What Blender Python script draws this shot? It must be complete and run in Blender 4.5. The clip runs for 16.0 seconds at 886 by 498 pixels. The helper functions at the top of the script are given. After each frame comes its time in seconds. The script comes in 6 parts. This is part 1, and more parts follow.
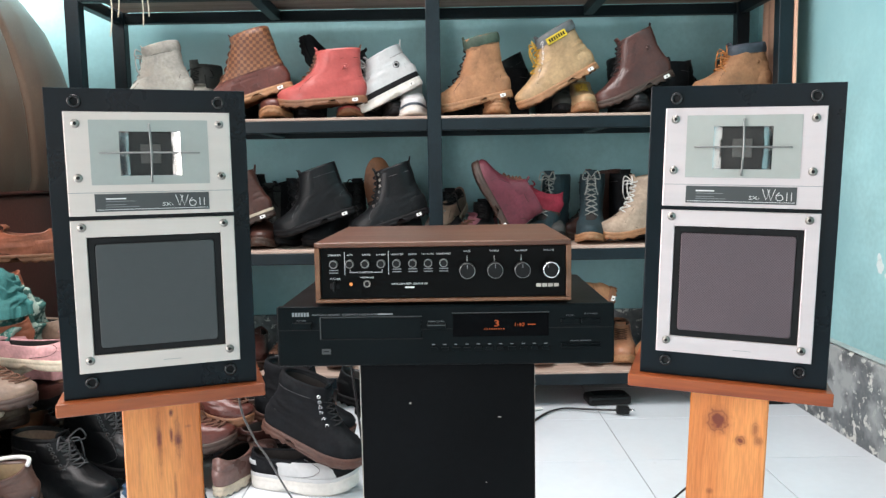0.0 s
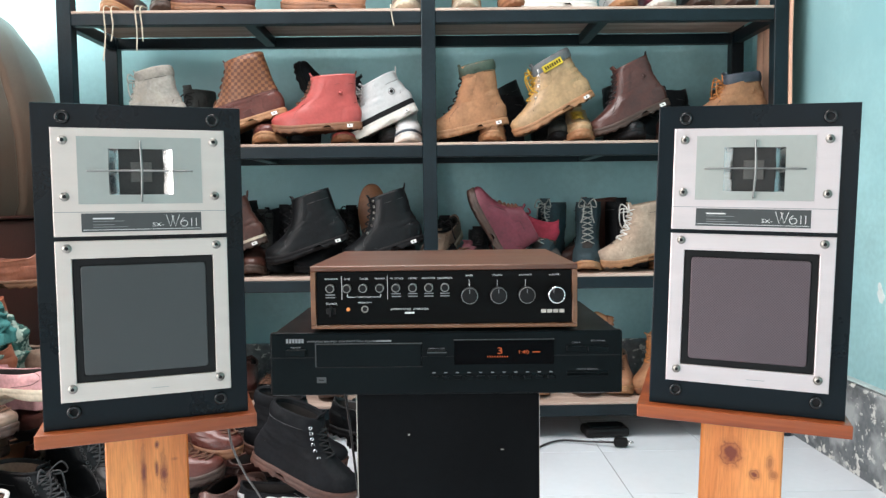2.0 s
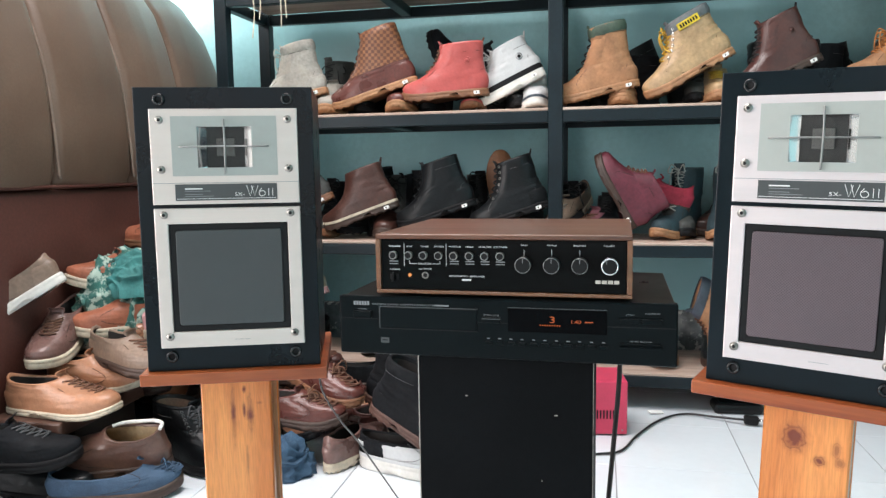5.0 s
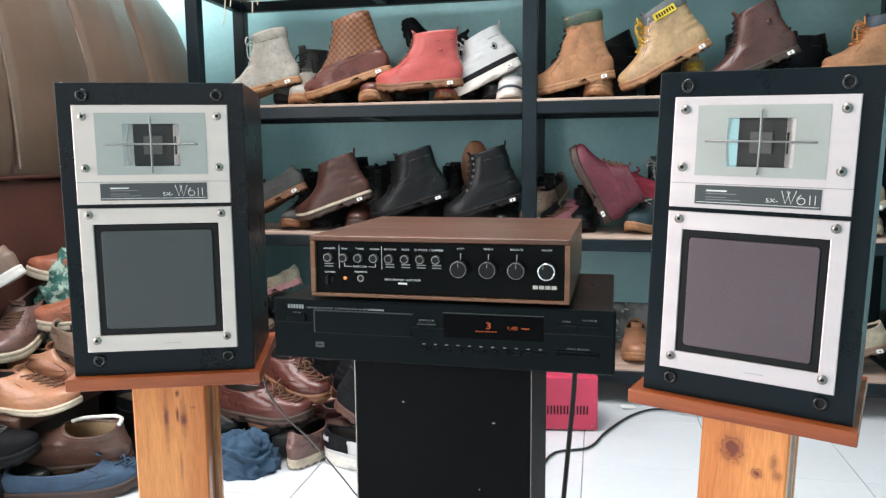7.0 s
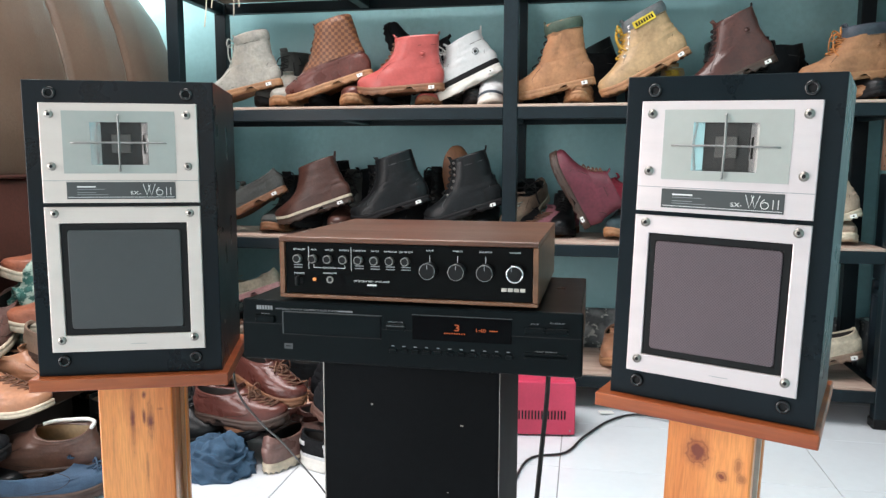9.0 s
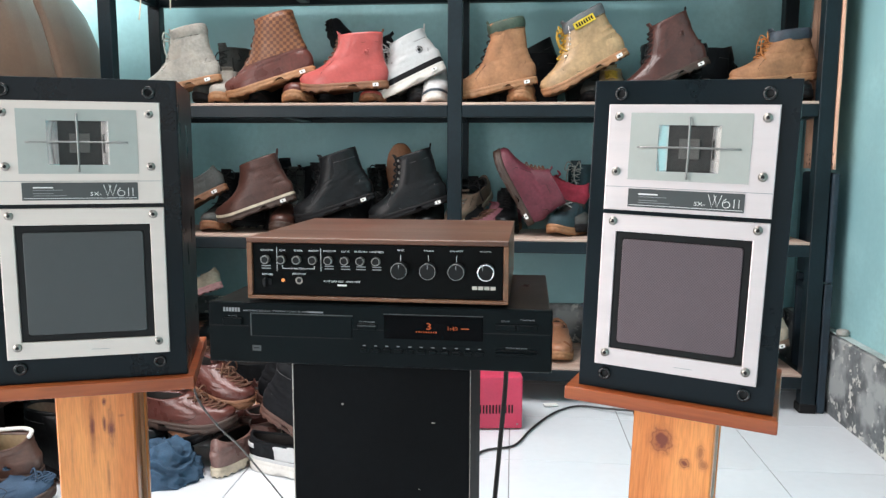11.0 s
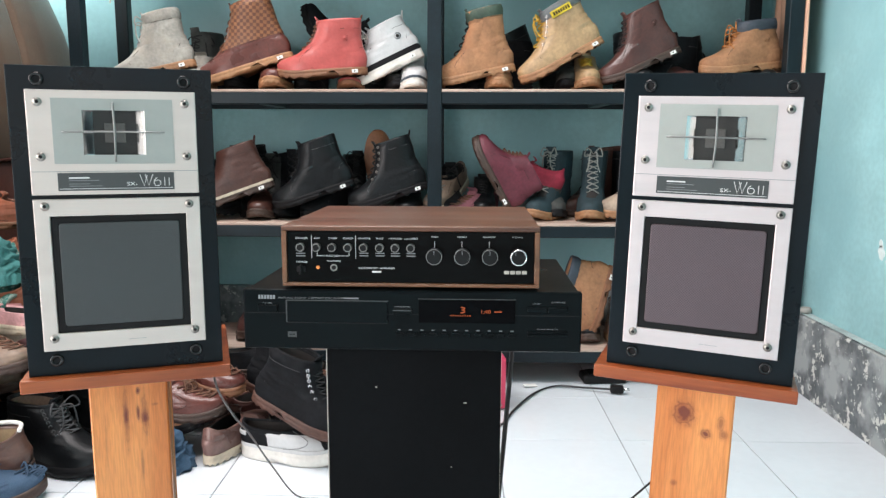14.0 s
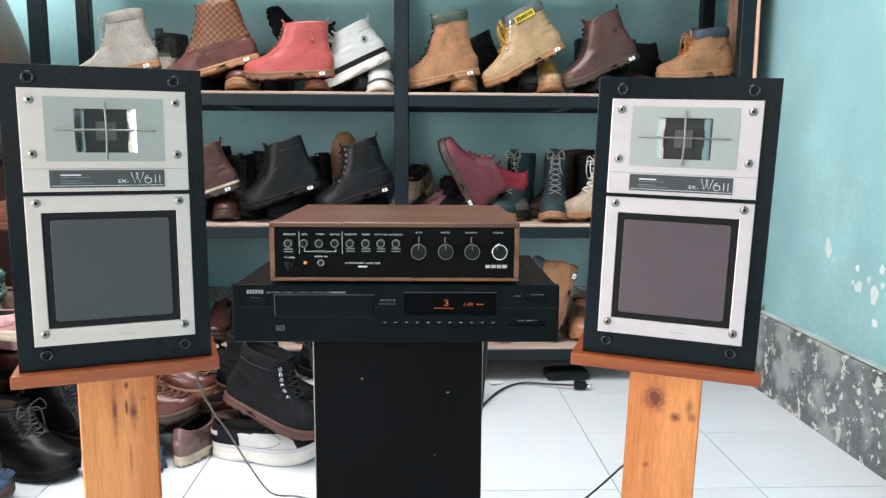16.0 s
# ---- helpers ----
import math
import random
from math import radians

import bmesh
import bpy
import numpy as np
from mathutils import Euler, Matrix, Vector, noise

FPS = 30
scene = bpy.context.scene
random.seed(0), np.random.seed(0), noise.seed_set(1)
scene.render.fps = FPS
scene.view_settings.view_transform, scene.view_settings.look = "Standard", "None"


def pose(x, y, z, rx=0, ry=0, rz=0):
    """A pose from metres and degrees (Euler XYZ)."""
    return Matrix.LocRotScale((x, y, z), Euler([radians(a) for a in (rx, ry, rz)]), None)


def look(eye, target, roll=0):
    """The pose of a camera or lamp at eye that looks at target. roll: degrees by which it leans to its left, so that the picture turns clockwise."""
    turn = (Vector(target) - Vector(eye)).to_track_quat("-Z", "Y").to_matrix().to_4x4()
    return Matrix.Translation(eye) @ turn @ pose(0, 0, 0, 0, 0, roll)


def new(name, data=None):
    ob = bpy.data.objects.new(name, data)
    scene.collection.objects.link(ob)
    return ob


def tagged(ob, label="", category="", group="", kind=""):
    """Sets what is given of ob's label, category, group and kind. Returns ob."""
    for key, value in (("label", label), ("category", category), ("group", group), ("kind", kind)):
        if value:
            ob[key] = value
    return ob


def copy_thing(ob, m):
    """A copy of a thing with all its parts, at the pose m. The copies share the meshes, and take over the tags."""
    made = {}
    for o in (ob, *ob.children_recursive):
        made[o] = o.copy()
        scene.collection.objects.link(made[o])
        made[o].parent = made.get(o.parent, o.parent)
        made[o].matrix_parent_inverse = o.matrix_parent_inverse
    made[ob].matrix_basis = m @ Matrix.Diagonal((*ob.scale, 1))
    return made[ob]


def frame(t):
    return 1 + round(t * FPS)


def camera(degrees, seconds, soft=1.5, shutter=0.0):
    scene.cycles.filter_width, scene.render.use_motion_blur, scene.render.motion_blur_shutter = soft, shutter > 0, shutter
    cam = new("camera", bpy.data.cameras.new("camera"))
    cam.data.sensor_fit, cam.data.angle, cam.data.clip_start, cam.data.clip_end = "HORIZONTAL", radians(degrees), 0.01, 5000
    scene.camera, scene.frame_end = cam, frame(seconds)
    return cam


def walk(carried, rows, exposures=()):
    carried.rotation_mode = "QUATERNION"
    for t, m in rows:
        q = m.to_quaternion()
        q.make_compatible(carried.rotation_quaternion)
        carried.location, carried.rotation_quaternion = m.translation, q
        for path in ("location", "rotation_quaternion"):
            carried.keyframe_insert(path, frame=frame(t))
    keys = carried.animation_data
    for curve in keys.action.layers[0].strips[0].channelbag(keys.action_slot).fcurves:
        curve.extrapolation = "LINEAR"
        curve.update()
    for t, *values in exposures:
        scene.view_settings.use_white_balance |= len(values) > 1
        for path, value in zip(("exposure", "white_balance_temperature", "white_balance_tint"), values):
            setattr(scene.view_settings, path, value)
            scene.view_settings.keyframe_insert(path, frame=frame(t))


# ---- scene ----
cam = camera(62.4, 16.0, soft=1.4)
PATH = [
    (0, (0.245, 0.245, 0.791), (0.244, 2.235, 0.589), -1.0),
    (0.5, (0.243, 0.258, 0.788), (0.244, 2.252, 0.634), -1.0),
    (1, (0.226, 0.266, 0.786), (0.255, 2.261, 0.661), -1.0),
    (1.5, (0.206, 0.274, 0.781), (0.287, 2.269, 0.664), -0.7),
    (2, (0.232, 0.279, 0.78), (0.257, 2.276, 0.66), -0.7),
    (2.5, (0.264, 0.28, 0.779), (0.106, 2.269, 0.65), -1.2),
    (3, (0.298, 0.284, 0.781), (-0.068, 2.245, 0.627), -1.9),
    (3.2, (0.308, 0.287, 0.778), (-0.099, 2.238, 0.62), -2.0),
    (5.3, (0.383, 0.258, 0.796), (-0.043, 2.198, 0.563), -0.7),
    (5.5, (0.391, 0.265, 0.802), (-0.036, 2.204, 0.559), -0.6),
    (6, (0.409, 0.28, 0.804), (-0.003, 2.222, 0.558), -0.5),
    (6.5, (0.428, 0.294, 0.806), (0.017, 2.235, 0.557), -0.4),
    (7, (0.44, 0.306, 0.806), (0.027, 2.247, 0.553), -0.5),
    (7.5, (0.454, 0.318, 0.808), (0.047, 2.259, 0.55), -0.6),
    (8, (0.463, 0.323, 0.808), (0.057, 2.264, 0.549), -0.7),
    (8.2, (0.464, 0.317, 0.801), (0.06, 2.26, 0.558), -0.4),
    (10.3, (0.436, 0.305, 0.804), (0.147, 2.27, 0.568), 0.1),
    (10.5, (0.43, 0.302, 0.806), (0.166, 2.27, 0.565), 0.1),
    (11, (0.413, 0.294, 0.806), (0.224, 2.27, 0.559), 0.2),
    (11.5, (0.399, 0.287, 0.806), (0.262, 2.265, 0.544), 0.1),
    (12, (0.384, 0.281, 0.805), (0.278, 2.259, 0.527), -0.1),
    (12.5, (0.37, 0.277, 0.806), (0.298, 2.256, 0.524), -0.2),
    (13, (0.352, 0.268, 0.807), (0.294, 2.247, 0.526), -0.3),
    (13.5, (0.332, 0.264, 0.81), (0.284, 2.244, 0.528), -0.1),
    (14, (0.308, 0.258, 0.811), (0.261, 2.237, 0.524), 0.1),
    (14.5, (0.281, 0.25, 0.812), (0.26, 2.228, 0.517), 0.4),
    (15, (0.27, 0.233, 0.807), (0.314, 2.208, 0.494), 0.7),
    (15.5, (0.267, 0.213, 0.804), (0.331, 2.189, 0.497), 0.4),
    (16, (0.272, 0.218, 0.805), (0.345, 2.198, 0.529), 0.3),
]
walk(cam, [(t, look(eye, target, roll)) for t, eye, target, roll in PATH])

# ---- world, lights, exposure ----
def make_world():
    w = bpy.data.worlds.new("sky")
    scene.world = w
    w.use_nodes = True
    nt = w.node_tree
    bg = nt.nodes["Background"]
    sky = nt.nodes.new("ShaderNodeTexSky")
    sky.sky_type = "NISHITA"
    sky.sun_disc = False
    sky.sun_elevation, sky.sun_rotation = radians(50), radians(-80)
    nt.links.new(sky.outputs[0], bg.inputs[0])
    bg.inputs[1].default_value = 0.12


def area(name, eye, target, sx, sy, watts, colour):
    d = bpy.data.lights.new(name, "AREA")
    d.shape, d.size, d.size_y, d.energy, d.color = "RECTANGLE", sx, sy, watts, colour
    ob = new(name, d)
    ob.matrix_world = look(eye, target)
    return ob


make_world()
DAY = (1.0, 0.925, 0.91)
area("window_daylight_side", (-1.93, 2.72, 1.75), (-0.5, 2.95, 1.0), 0.5, 0.9, 58, (0.96, 0.985, 0.97))
area("door_daylight_side", (-1.93, 0.1, 1.15), (1.4, 1.0, 0.6), 1.7, 1.9, 72, DAY)
area("door_daylight_front", (0.4, -1.93, 1.25), (0.3, 2.0, 0.9), 1.9, 1.7, 11, DAY)
area("skylight_daylight", (-0.35, 1.6, 2.83), (-0.35, 1.6, 0.0), 1.5, 1.5, 86, DAY)
scene.view_settings.exposure = 0.05


# ---- materials ----
def socket(nodes, kind, name):
    n = nodes.new(kind)
    n.label = name
    return n


def mat(name, colour, rough=0.6, metal=0.0, vary=0.15, scale=12.0, fine=120.0, bump=0.15, stain=None, coat=0.0, stretch=(1, 1, 1), spec=0.5):
    m = bpy.data.materials.new(name)
    m.use_nodes = True
    nt = m.node_tree
    N, K = nt.nodes, nt.links
    b = N["Principled BSDF"]
    b.inputs["Metallic"].default_value = metal
    b.inputs["Coat Weight"].default_value = coat
    b.inputs["Specular IOR Level"].default_value = spec
    tc = N.new("ShaderNodeTexCoord")
    oi = N.new("ShaderNodeObjectInfo")
    mp = N.new("ShaderNodeMapping")
    mp.inputs["Scale"].default_value = stretch
    K.new(tc.outputs["Object"], mp.inputs["Vector"])
    add = N.new("ShaderNodeVectorMath")
    add.operation = "ADD"
    K.new(mp.outputs[0], add.inputs[0])
    K.new(oi.outputs["Random"], add.inputs[1])
    n1 = N.new("ShaderNodeTexNoise")
    n1.inputs["Scale"].default_value, n1.inputs["Detail"].default_value = scale, 5
    n2 = N.new("ShaderNodeTexNoise")
    n2.inputs["Scale"].default_value, n2.inputs["Detail"].default_value = fine, 3
    K.new(add.outputs[0], n1.inputs["Vector"])
    K.new(add.outputs[0], n2.inputs["Vector"])
    ramp = N.new("ShaderNodeValToRGB")
    c = Vector(colour)
    lo, hi = c * (1 - vary), c * (1 + vary)
    ramp.color_ramp.elements[0].position, ramp.color_ramp.elements[1].position = 0.3, 0.7
    ramp.color_ramp.elements[0].color = (*lo, 1)
    ramp.color_ramp.elements[1].color = (*[min(1, v) for v in hi], 1)
    K.new(n1.outputs["Fac"], ramp.inputs[0])
    last = ramp.outputs[0]
    mx = N.new("ShaderNodeMixRGB")
    mx.blend_type = "MULTIPLY"
    mx.inputs[0].default_value = min(1.0, vary * 2.5)
    r2 = N.new("ShaderNodeValToRGB")
    r2.color_ramp.elements[0].position, r2.color_ramp.elements[1].position = 0.35, 0.65
    r2.color_ramp.elements[0].color, r2.color_ramp.elements[1].color = (0.7, 0.7, 0.7, 1), (1, 1, 1, 1)
    K.new(n2.outputs["Fac"], r2.inputs[0])
    K.new(last, mx.inputs[1])
    K.new(r2.outputs[0], mx.inputs[2])
    last = mx.outputs[0]
    if stain:
        col, lo_s, hi_s, sc = stain
        n3 = N.new("ShaderNodeTexNoise")
        n3.inputs["Scale"].default_value, n3.inputs["Detail"].default_value = sc, 6
        n3.inputs["Roughness"].default_value = 0.65
        K.new(add.outputs[0], n3.inputs["Vector"])
        r3 = N.new("ShaderNodeMapRange")
        r3.inputs["From Min"].default_value, r3.inputs["From Max"].default_value = lo_s, hi_s
        K.new(n3.outputs["Fac"], r3.inputs["Value"])
        m3 = N.new("ShaderNodeMixRGB")
        m3.inputs[2].default_value = (*col, 1)
        K.new(r3.outputs[0], m3.inputs[0])
        K.new(last, m3.inputs[1])
        last = m3.outputs[0]
    K.new(last, b.inputs["Base Color"])
    rr = N.new("ShaderNodeMapRange")
    rr.inputs["To Min"].default_value, rr.inputs["To Max"].default_value = max(0.03, rough - 0.08), min(1, rough + 0.1)
    K.new(n1.outputs["Fac"], rr.inputs["Value"])
    K.new(rr.outputs[0], b.inputs["Roughness"])
    if bump:
        bp = N.new("ShaderNodeBump")
        bp.inputs["Strength"].default_value, bp.inputs["Distance"].default_value = bump, 0.002
        K.new(n2.outputs["Fac"], bp.inputs["Height"])
        K.new(bp.outputs[0], b.inputs["Normal"])
    return m


def wood(name, dark, light, rough, axis, ring=7.0, fine=60.0, coat=0.0, pale=None):
    """Grain runs along the object axis given."""
    m = bpy.data.materials.new(name)
    m.use_nodes = True
    nt = m.node_tree
    N, K = nt.nodes, nt.links
    b = N["Principled BSDF"]
    b.inputs["Coat Weight"].default_value = coat
    b.inputs["Coat Roughness"].default_value = 0.25
    tc, mp, oi = N.new("ShaderNodeTexCoord"), N.new("ShaderNodeMapping"), N.new("ShaderNodeObjectInfo")
    s = [1.0, 1.0, 1.0]
    s[axis] = 0.07
    mp.inputs["Scale"].default_value = s
    K.new(tc.outputs["Object"], mp.inputs[0])
    add = N.new("ShaderNodeVectorMath")
    add.operation = "ADD"
    K.new(mp.outputs[0], add.inputs[0])
    K.new(oi.outputs["Random"], add.inputs[1])
    n1, n2 = N.new("ShaderNodeTexNoise"), N.new("ShaderNodeTexNoise")
    n1.inputs["Scale"].default_value, n1.inputs["Detail"].default_value, n1.inputs["Distortion"].default_value = ring * 4, 4, 0.6
    n2.inputs["Scale"].default_value, n2.inputs["Detail"].default_value = fine * 5, 4
    K.new(add.outputs[0], n1.inputs["Vector"])
    K.new(add.outputs[0], n2.inputs["Vector"])
    ramp = N.new("ShaderNodeValToRGB")
    e = ramp.color_ramp.elements
    e[0].position, e[1].position = 0.32, 0.66
    e[0].color, e[1].color = (*dark, 1), (*light, 1)
    K.new(n1.outputs["Fac"], ramp.inputs[0])
    mx = N.new("ShaderNodeMixRGB")
    mx.blend_type, mx.inputs[0].default_value = "MULTIPLY", 0.35
    r2 = N.new("ShaderNodeValToRGB")
    r2.color_ramp.elements[0].position, r2.color_ramp.elements[1].position = 0.38, 0.6
    r2.color_ramp.elements[0].color = (0.55, 0.5, 0.45, 1)
    K.new(n2.outputs["Fac"], r2.inputs[0])
    K.new(ramp.outputs[0], mx.inputs[1])
    K.new(r2.outputs[0], mx.inputs[2])
    last = mx.outputs[0]
    if pale:
        n3 = N.new("ShaderNodeTexNoise")
        n3.inputs["Scale"].default_value, n3.inputs["Detail"].default_value = 9, 6
        K.new(add.outputs[0], n3.inputs["Vector"])
        r3 = N.new("ShaderNodeMapRange")
        r3.inputs["From Min"].default_value, r3.inputs["From Max"].default_value = 0.56, 0.72
        r3.inputs["To Max"].default_value = 0.6
        K.new(n3.outputs["Fac"], r3.inputs["Value"])
        m3 = N.new("ShaderNodeMixRGB")
        m3.inputs[2].default_value = (*pale, 1)
        K.new(r3.outputs[0], m3.inputs[0])
        K.new(last, m3.inputs[1])
        last = m3.outputs[0]
    K.new(last, b.inputs["Base Color"])
    b.inputs["Roughness"].default_value = rough
    bp = N.new("ShaderNodeBump")
    bp.inputs["Strength"].default_value, bp.inputs["Distance"].default_value = 0.2, 0.001
    K.new(n2.outputs["Fac"], bp.inputs["Height"])
    K.new(bp.outputs[0], b.inputs["Normal"])
    return m


def knotty(m, knots):
    """Soft-edged knots with dark cores in a plank's material: (x, z, half width, half height, depth)."""
    nt = m.node_tree
    N, K = nt.nodes, nt.links
    b = N["Principled BSDF"]
    tc = N.new("ShaderNodeTexCoord")
    wob = N.new("ShaderNodeTexNoise")
    wob.inputs["Scale"].default_value, wob.inputs["Detail"].default_value = 130, 3
    K.new(tc.outputs["Object"], wob.inputs["Vector"])
    for x, z, rx, rz, deep in knots:
        sub, mul, ln = N.new("ShaderNodeVectorMath"), N.new("ShaderNodeVectorMath"), N.new("ShaderNodeVectorMath")
        sub.operation, mul.operation, ln.operation = "SUBTRACT", "MULTIPLY", "LENGTH"
        sub.inputs[1].default_value = (x, 0, z)
        mul.inputs[1].default_value = (1 / rx, 0, 1 / rz)
        K.new(tc.outputs["Object"], sub.inputs[0])
        K.new(sub.outputs[0], mul.inputs[0])
        K.new(mul.outputs[0], ln.inputs[0])
        dist = N.new("ShaderNodeMath")
        dist.operation = "MULTIPLY_ADD"
        dist.inputs[1].default_value = 0.62
        K.new(wob.outputs["Fac"], dist.inputs[0])
        K.new(ln.outputs["Value"], dist.inputs[2])
        ramp = N.new("ShaderNodeValToRGB")
        e = ramp.color_ramp.elements
        e[0].position, e[0].color = 0.40, (deep, deep, deep, 1)
        e[1].position, e[1].color = 0.92, (0, 0, 0, 1)
        for p, k in ((0.47, 0.72 * deep), (0.54, 0.50 * deep), (0.60, 0.78 * deep), (0.66, 0.30 * deep), (0.80, 0.12 * deep)):
            q = e.new(p)
            q.color = (k, k, k, 1)
        half = N.new("ShaderNodeMath")
        half.operation, half.inputs[1].default_value = "MULTIPLY", 0.68
        K.new(dist.outputs[0], half.inputs[0])
        K.new(half.outputs[0], ramp.inputs[0])
        old = b.inputs["Base Color"].links[0].from_socket
        mix = N.new("ShaderNodeMixRGB")
        mix.inputs[2].default_value = (0.16, 0.024, 0.010, 1)
        K.new(ramp.outputs[0], mix.inputs[0])
        K.new(old, mix.inputs[1])
        K.new(mix.outputs[0], b.inputs["Base Color"])
    return m


def glow(name, colour, strength):
    m = bpy.data.materials.new(name)
    m.use_nodes = True
    b = m.node_tree.nodes["Principled BSDF"]
    b.inputs["Base Color"].default_value = (*[c * 0.2 for c in colour], 1)
    b.inputs["Emission Color"].default_value = (*colour, 1)
    b.inputs["Emission Strength"].default_value = strength
    return m


def flaking(name, base, flake, lo, hi, scale, rough=0.6, third=None, vary=0.2):
    """Old paint: base coat with sharp-edged flaked patches, and optional larger patches."""
    m = mat(name, base, rough, vary=vary, scale=5, fine=60, bump=0.12, stain=(flake, lo, hi, scale))
    if third:
        nt = m.node_tree
        N, K = nt.nodes, nt.links
        b = N["Principled BSDF"]
        old = b.inputs["Base Color"].links[0].from_socket
        tc = N.new("ShaderNodeTexCoord")
        n = N.new("ShaderNodeTexNoise")
        n.inputs["Scale"].default_value, n.inputs["Detail"].default_value = third[3], 7
        K.new(tc.outputs["Object"], n.inputs["Vector"])
        r = N.new("ShaderNodeMapRange")
        r.inputs["From Min"].default_value, r.inputs["From Max"].default_value = third[1], third[2]
        K.new(n.outputs["Fac"], r.inputs["Value"])
        x = N.new("ShaderNodeMixRGB")
        x.inputs[2].default_value = (*third[0], 1)
        K.new(r.outputs[0], x.inputs[0])
        K.new(old, x.inputs[1])
        K.new(x.outputs[0], b.inputs["Base Color"])
    return m


def checker(name, a, c2, size):
    m = mat(name, a, 0.45, vary=0.15, scale=30, bump=0.1)
    nt = m.node_tree
    N, K = nt.nodes, nt.links
    b = N["Principled BSDF"]
    old = b.inputs["Base Color"].links[0].from_socket
    tc, mp = N.new("ShaderNodeTexCoord"), N.new("ShaderNodeMapping")
    mp.inputs["Rotation"].default_value = (0, radians(20), 0)
    ch = N.new("ShaderNodeTexChecker")
    ch.inputs["Scale"].default_value = size
    ch.inputs["Color1"].default_value, ch.inputs["Color2"].default_value = (1, 1, 1, 1), (0, 0, 0, 1)
    sp, cb = N.new("ShaderNodeSeparateXYZ"), N.new("ShaderNodeCombineXYZ")
    K.new(tc.outputs["Object"], mp.inputs[0])
    K.new(mp.outputs[0], sp.inputs[0])
    K.new(sp.outputs[0], cb.inputs[0])
    K.new(sp.outputs[2], cb.inputs[1])
    cb.inputs[2].default_value = 0.001
    K.new(cb.outputs[0], ch.inputs["Vector"])
    x = N.new("ShaderNodeMixRGB")
    x.inputs[2].default_value = (*c2, 1)
    K.new(ch.outputs["Fac"], x.inputs[0])
    K.new(old, x.inputs[1])
    K.new(x.outputs[0], b.inputs["Base Color"])
    return m


def mesh_grille(name, a, b2, per_metre, rough=0.5):
    """Perforated metal: round holes in a fine staggered grid."""
    m = mat(name, a, rough, metal=0.3, vary=0.06, bump=0.0)
    nt = m.node_tree
    N, K = nt.nodes, nt.links
    b = N["Principled BSDF"]
    old = b.inputs["Base Color"].links[0].from_socket
    tc, mp = N.new("ShaderNodeTexCoord"), N.new("ShaderNodeMapping")
    mp.inputs["Rotation"].default_value = (0, radians(45), 0)
    v = N.new("ShaderNodeTexVoronoi")
    v.voronoi_dimensions = "2D"
    sp, cb = N.new("ShaderNodeSeparateXYZ"), N.new("ShaderNodeCombineXYZ")
    v.inputs["Scale"].default_value, v.inputs["Randomness"].default_value = per_metre, 0.0
    K.new(tc.outputs["Object"], mp.inputs[0])
    K.new(mp.outputs[0], sp.inputs[0])
    K.new(sp.outputs[0], cb.inputs[0])
    K.new(sp.outputs[2], cb.inputs[1])
    K.new(cb.outputs[0], v.inputs["Vector"])
    r = N.new("ShaderNodeMapRange")
    r.inputs["From Min"].default_value, r.inputs["From Max"].default_value = 0.34, 0.30
    K.new(v.outputs["Distance"], r.inputs["Value"])
    x = N.new("ShaderNodeMixRGB")
    x.inputs[2].default_value = (*b2, 1)
    K.new(r.outputs[0], x.inputs[0])
    K.new(old, x.inputs[1])
    K.new(x.outputs[0], b.inputs["Base Color"])
    return m


M_WALL = flaking("wall_teal_paint", (0.33, 0.57, 0.59), (0.66, 0.74, 0.72), 0.70, 0.73, 3.2, 0.40, third=((0.25, 0.46, 0.49), 0.42, 0.66, 2.3), vary=0.12)
M_DADO = flaking("dado_flaked_paint", (0.15, 0.165, 0.172), (0.62, 0.62, 0.58), 0.562, 0.577, 28.0, 0.6, third=((0.34, 0.36, 0.36), 0.47, 0.60, 9), vary=0.4)
M_CHIP = mat("bare_plaster", (0.68, 0.74, 0.73), 0.7, vary=0.1)
M_LEDGE = mat("ledge_cement", (0.42, 0.50, 0.49), 0.7, vary=0.25, scale=9)
M_TILE = mat("white_floor_tile", (0.74, 0.785, 0.825), 0.16, vary=0.03, scale=3, fine=40, bump=0.02, stain=((0.55, 0.57, 0.58), 0.66, 0.9, 14))
M_GROUT = mat("tile_grout", (0.28, 0.29, 0.30), 0.85)
M_CEIL = mat("ceiling_paint", (0.42, 0.44, 0.44), 0.7)
M_RACK = mat("rack_dark_steel_paint", (0.006, 0.014, 0.019), 0.38, vary=0.3, scale=8, bump=0.05, spec=0.3)
M_BOARD = wood("rack_board_plywood", (0.42, 0.30, 0.24), (0.62, 0.48, 0.40), 0.6, 0)
M_VINYL = mat("speaker_black_vinyl", (0.0038, 0.0078, 0.0112), 0.28, vary=0.2, fine=300, bump=0.04, spec=0.22)
# One plate finish; the right speaker's rosier light is put into this colour.
M_SILVER_R = mat("silver_plate_rosy_light", (0.71, 0.625, 0.62), 0.42, metal=0.55, vary=0.03, scale=6, fine=200, bump=0.03, stretch=(1, 1, 14))
M_SILVER_L = mat("brushed_silver_plate", (0.70, 0.618, 0.565), 0.42, metal=0.55, vary=0.03, scale=6, fine=200, bump=0.03, stretch=(1, 1, 14))
M_INSET = mat("grey_horn_plate", (0.40, 0.415, 0.385), 0.5, metal=0.2, vary=0.04, bump=0.02)
M_BAR = mat("grey_steel_bar", (0.30, 0.30, 0.29), 0.38, metal=0.9, vary=0.1, bump=0.0)
M_CHROME = mat("polished_steel", (0.75, 0.75, 0.75), 0.12, metal=1.0, vary=0.03, bump=0.0)
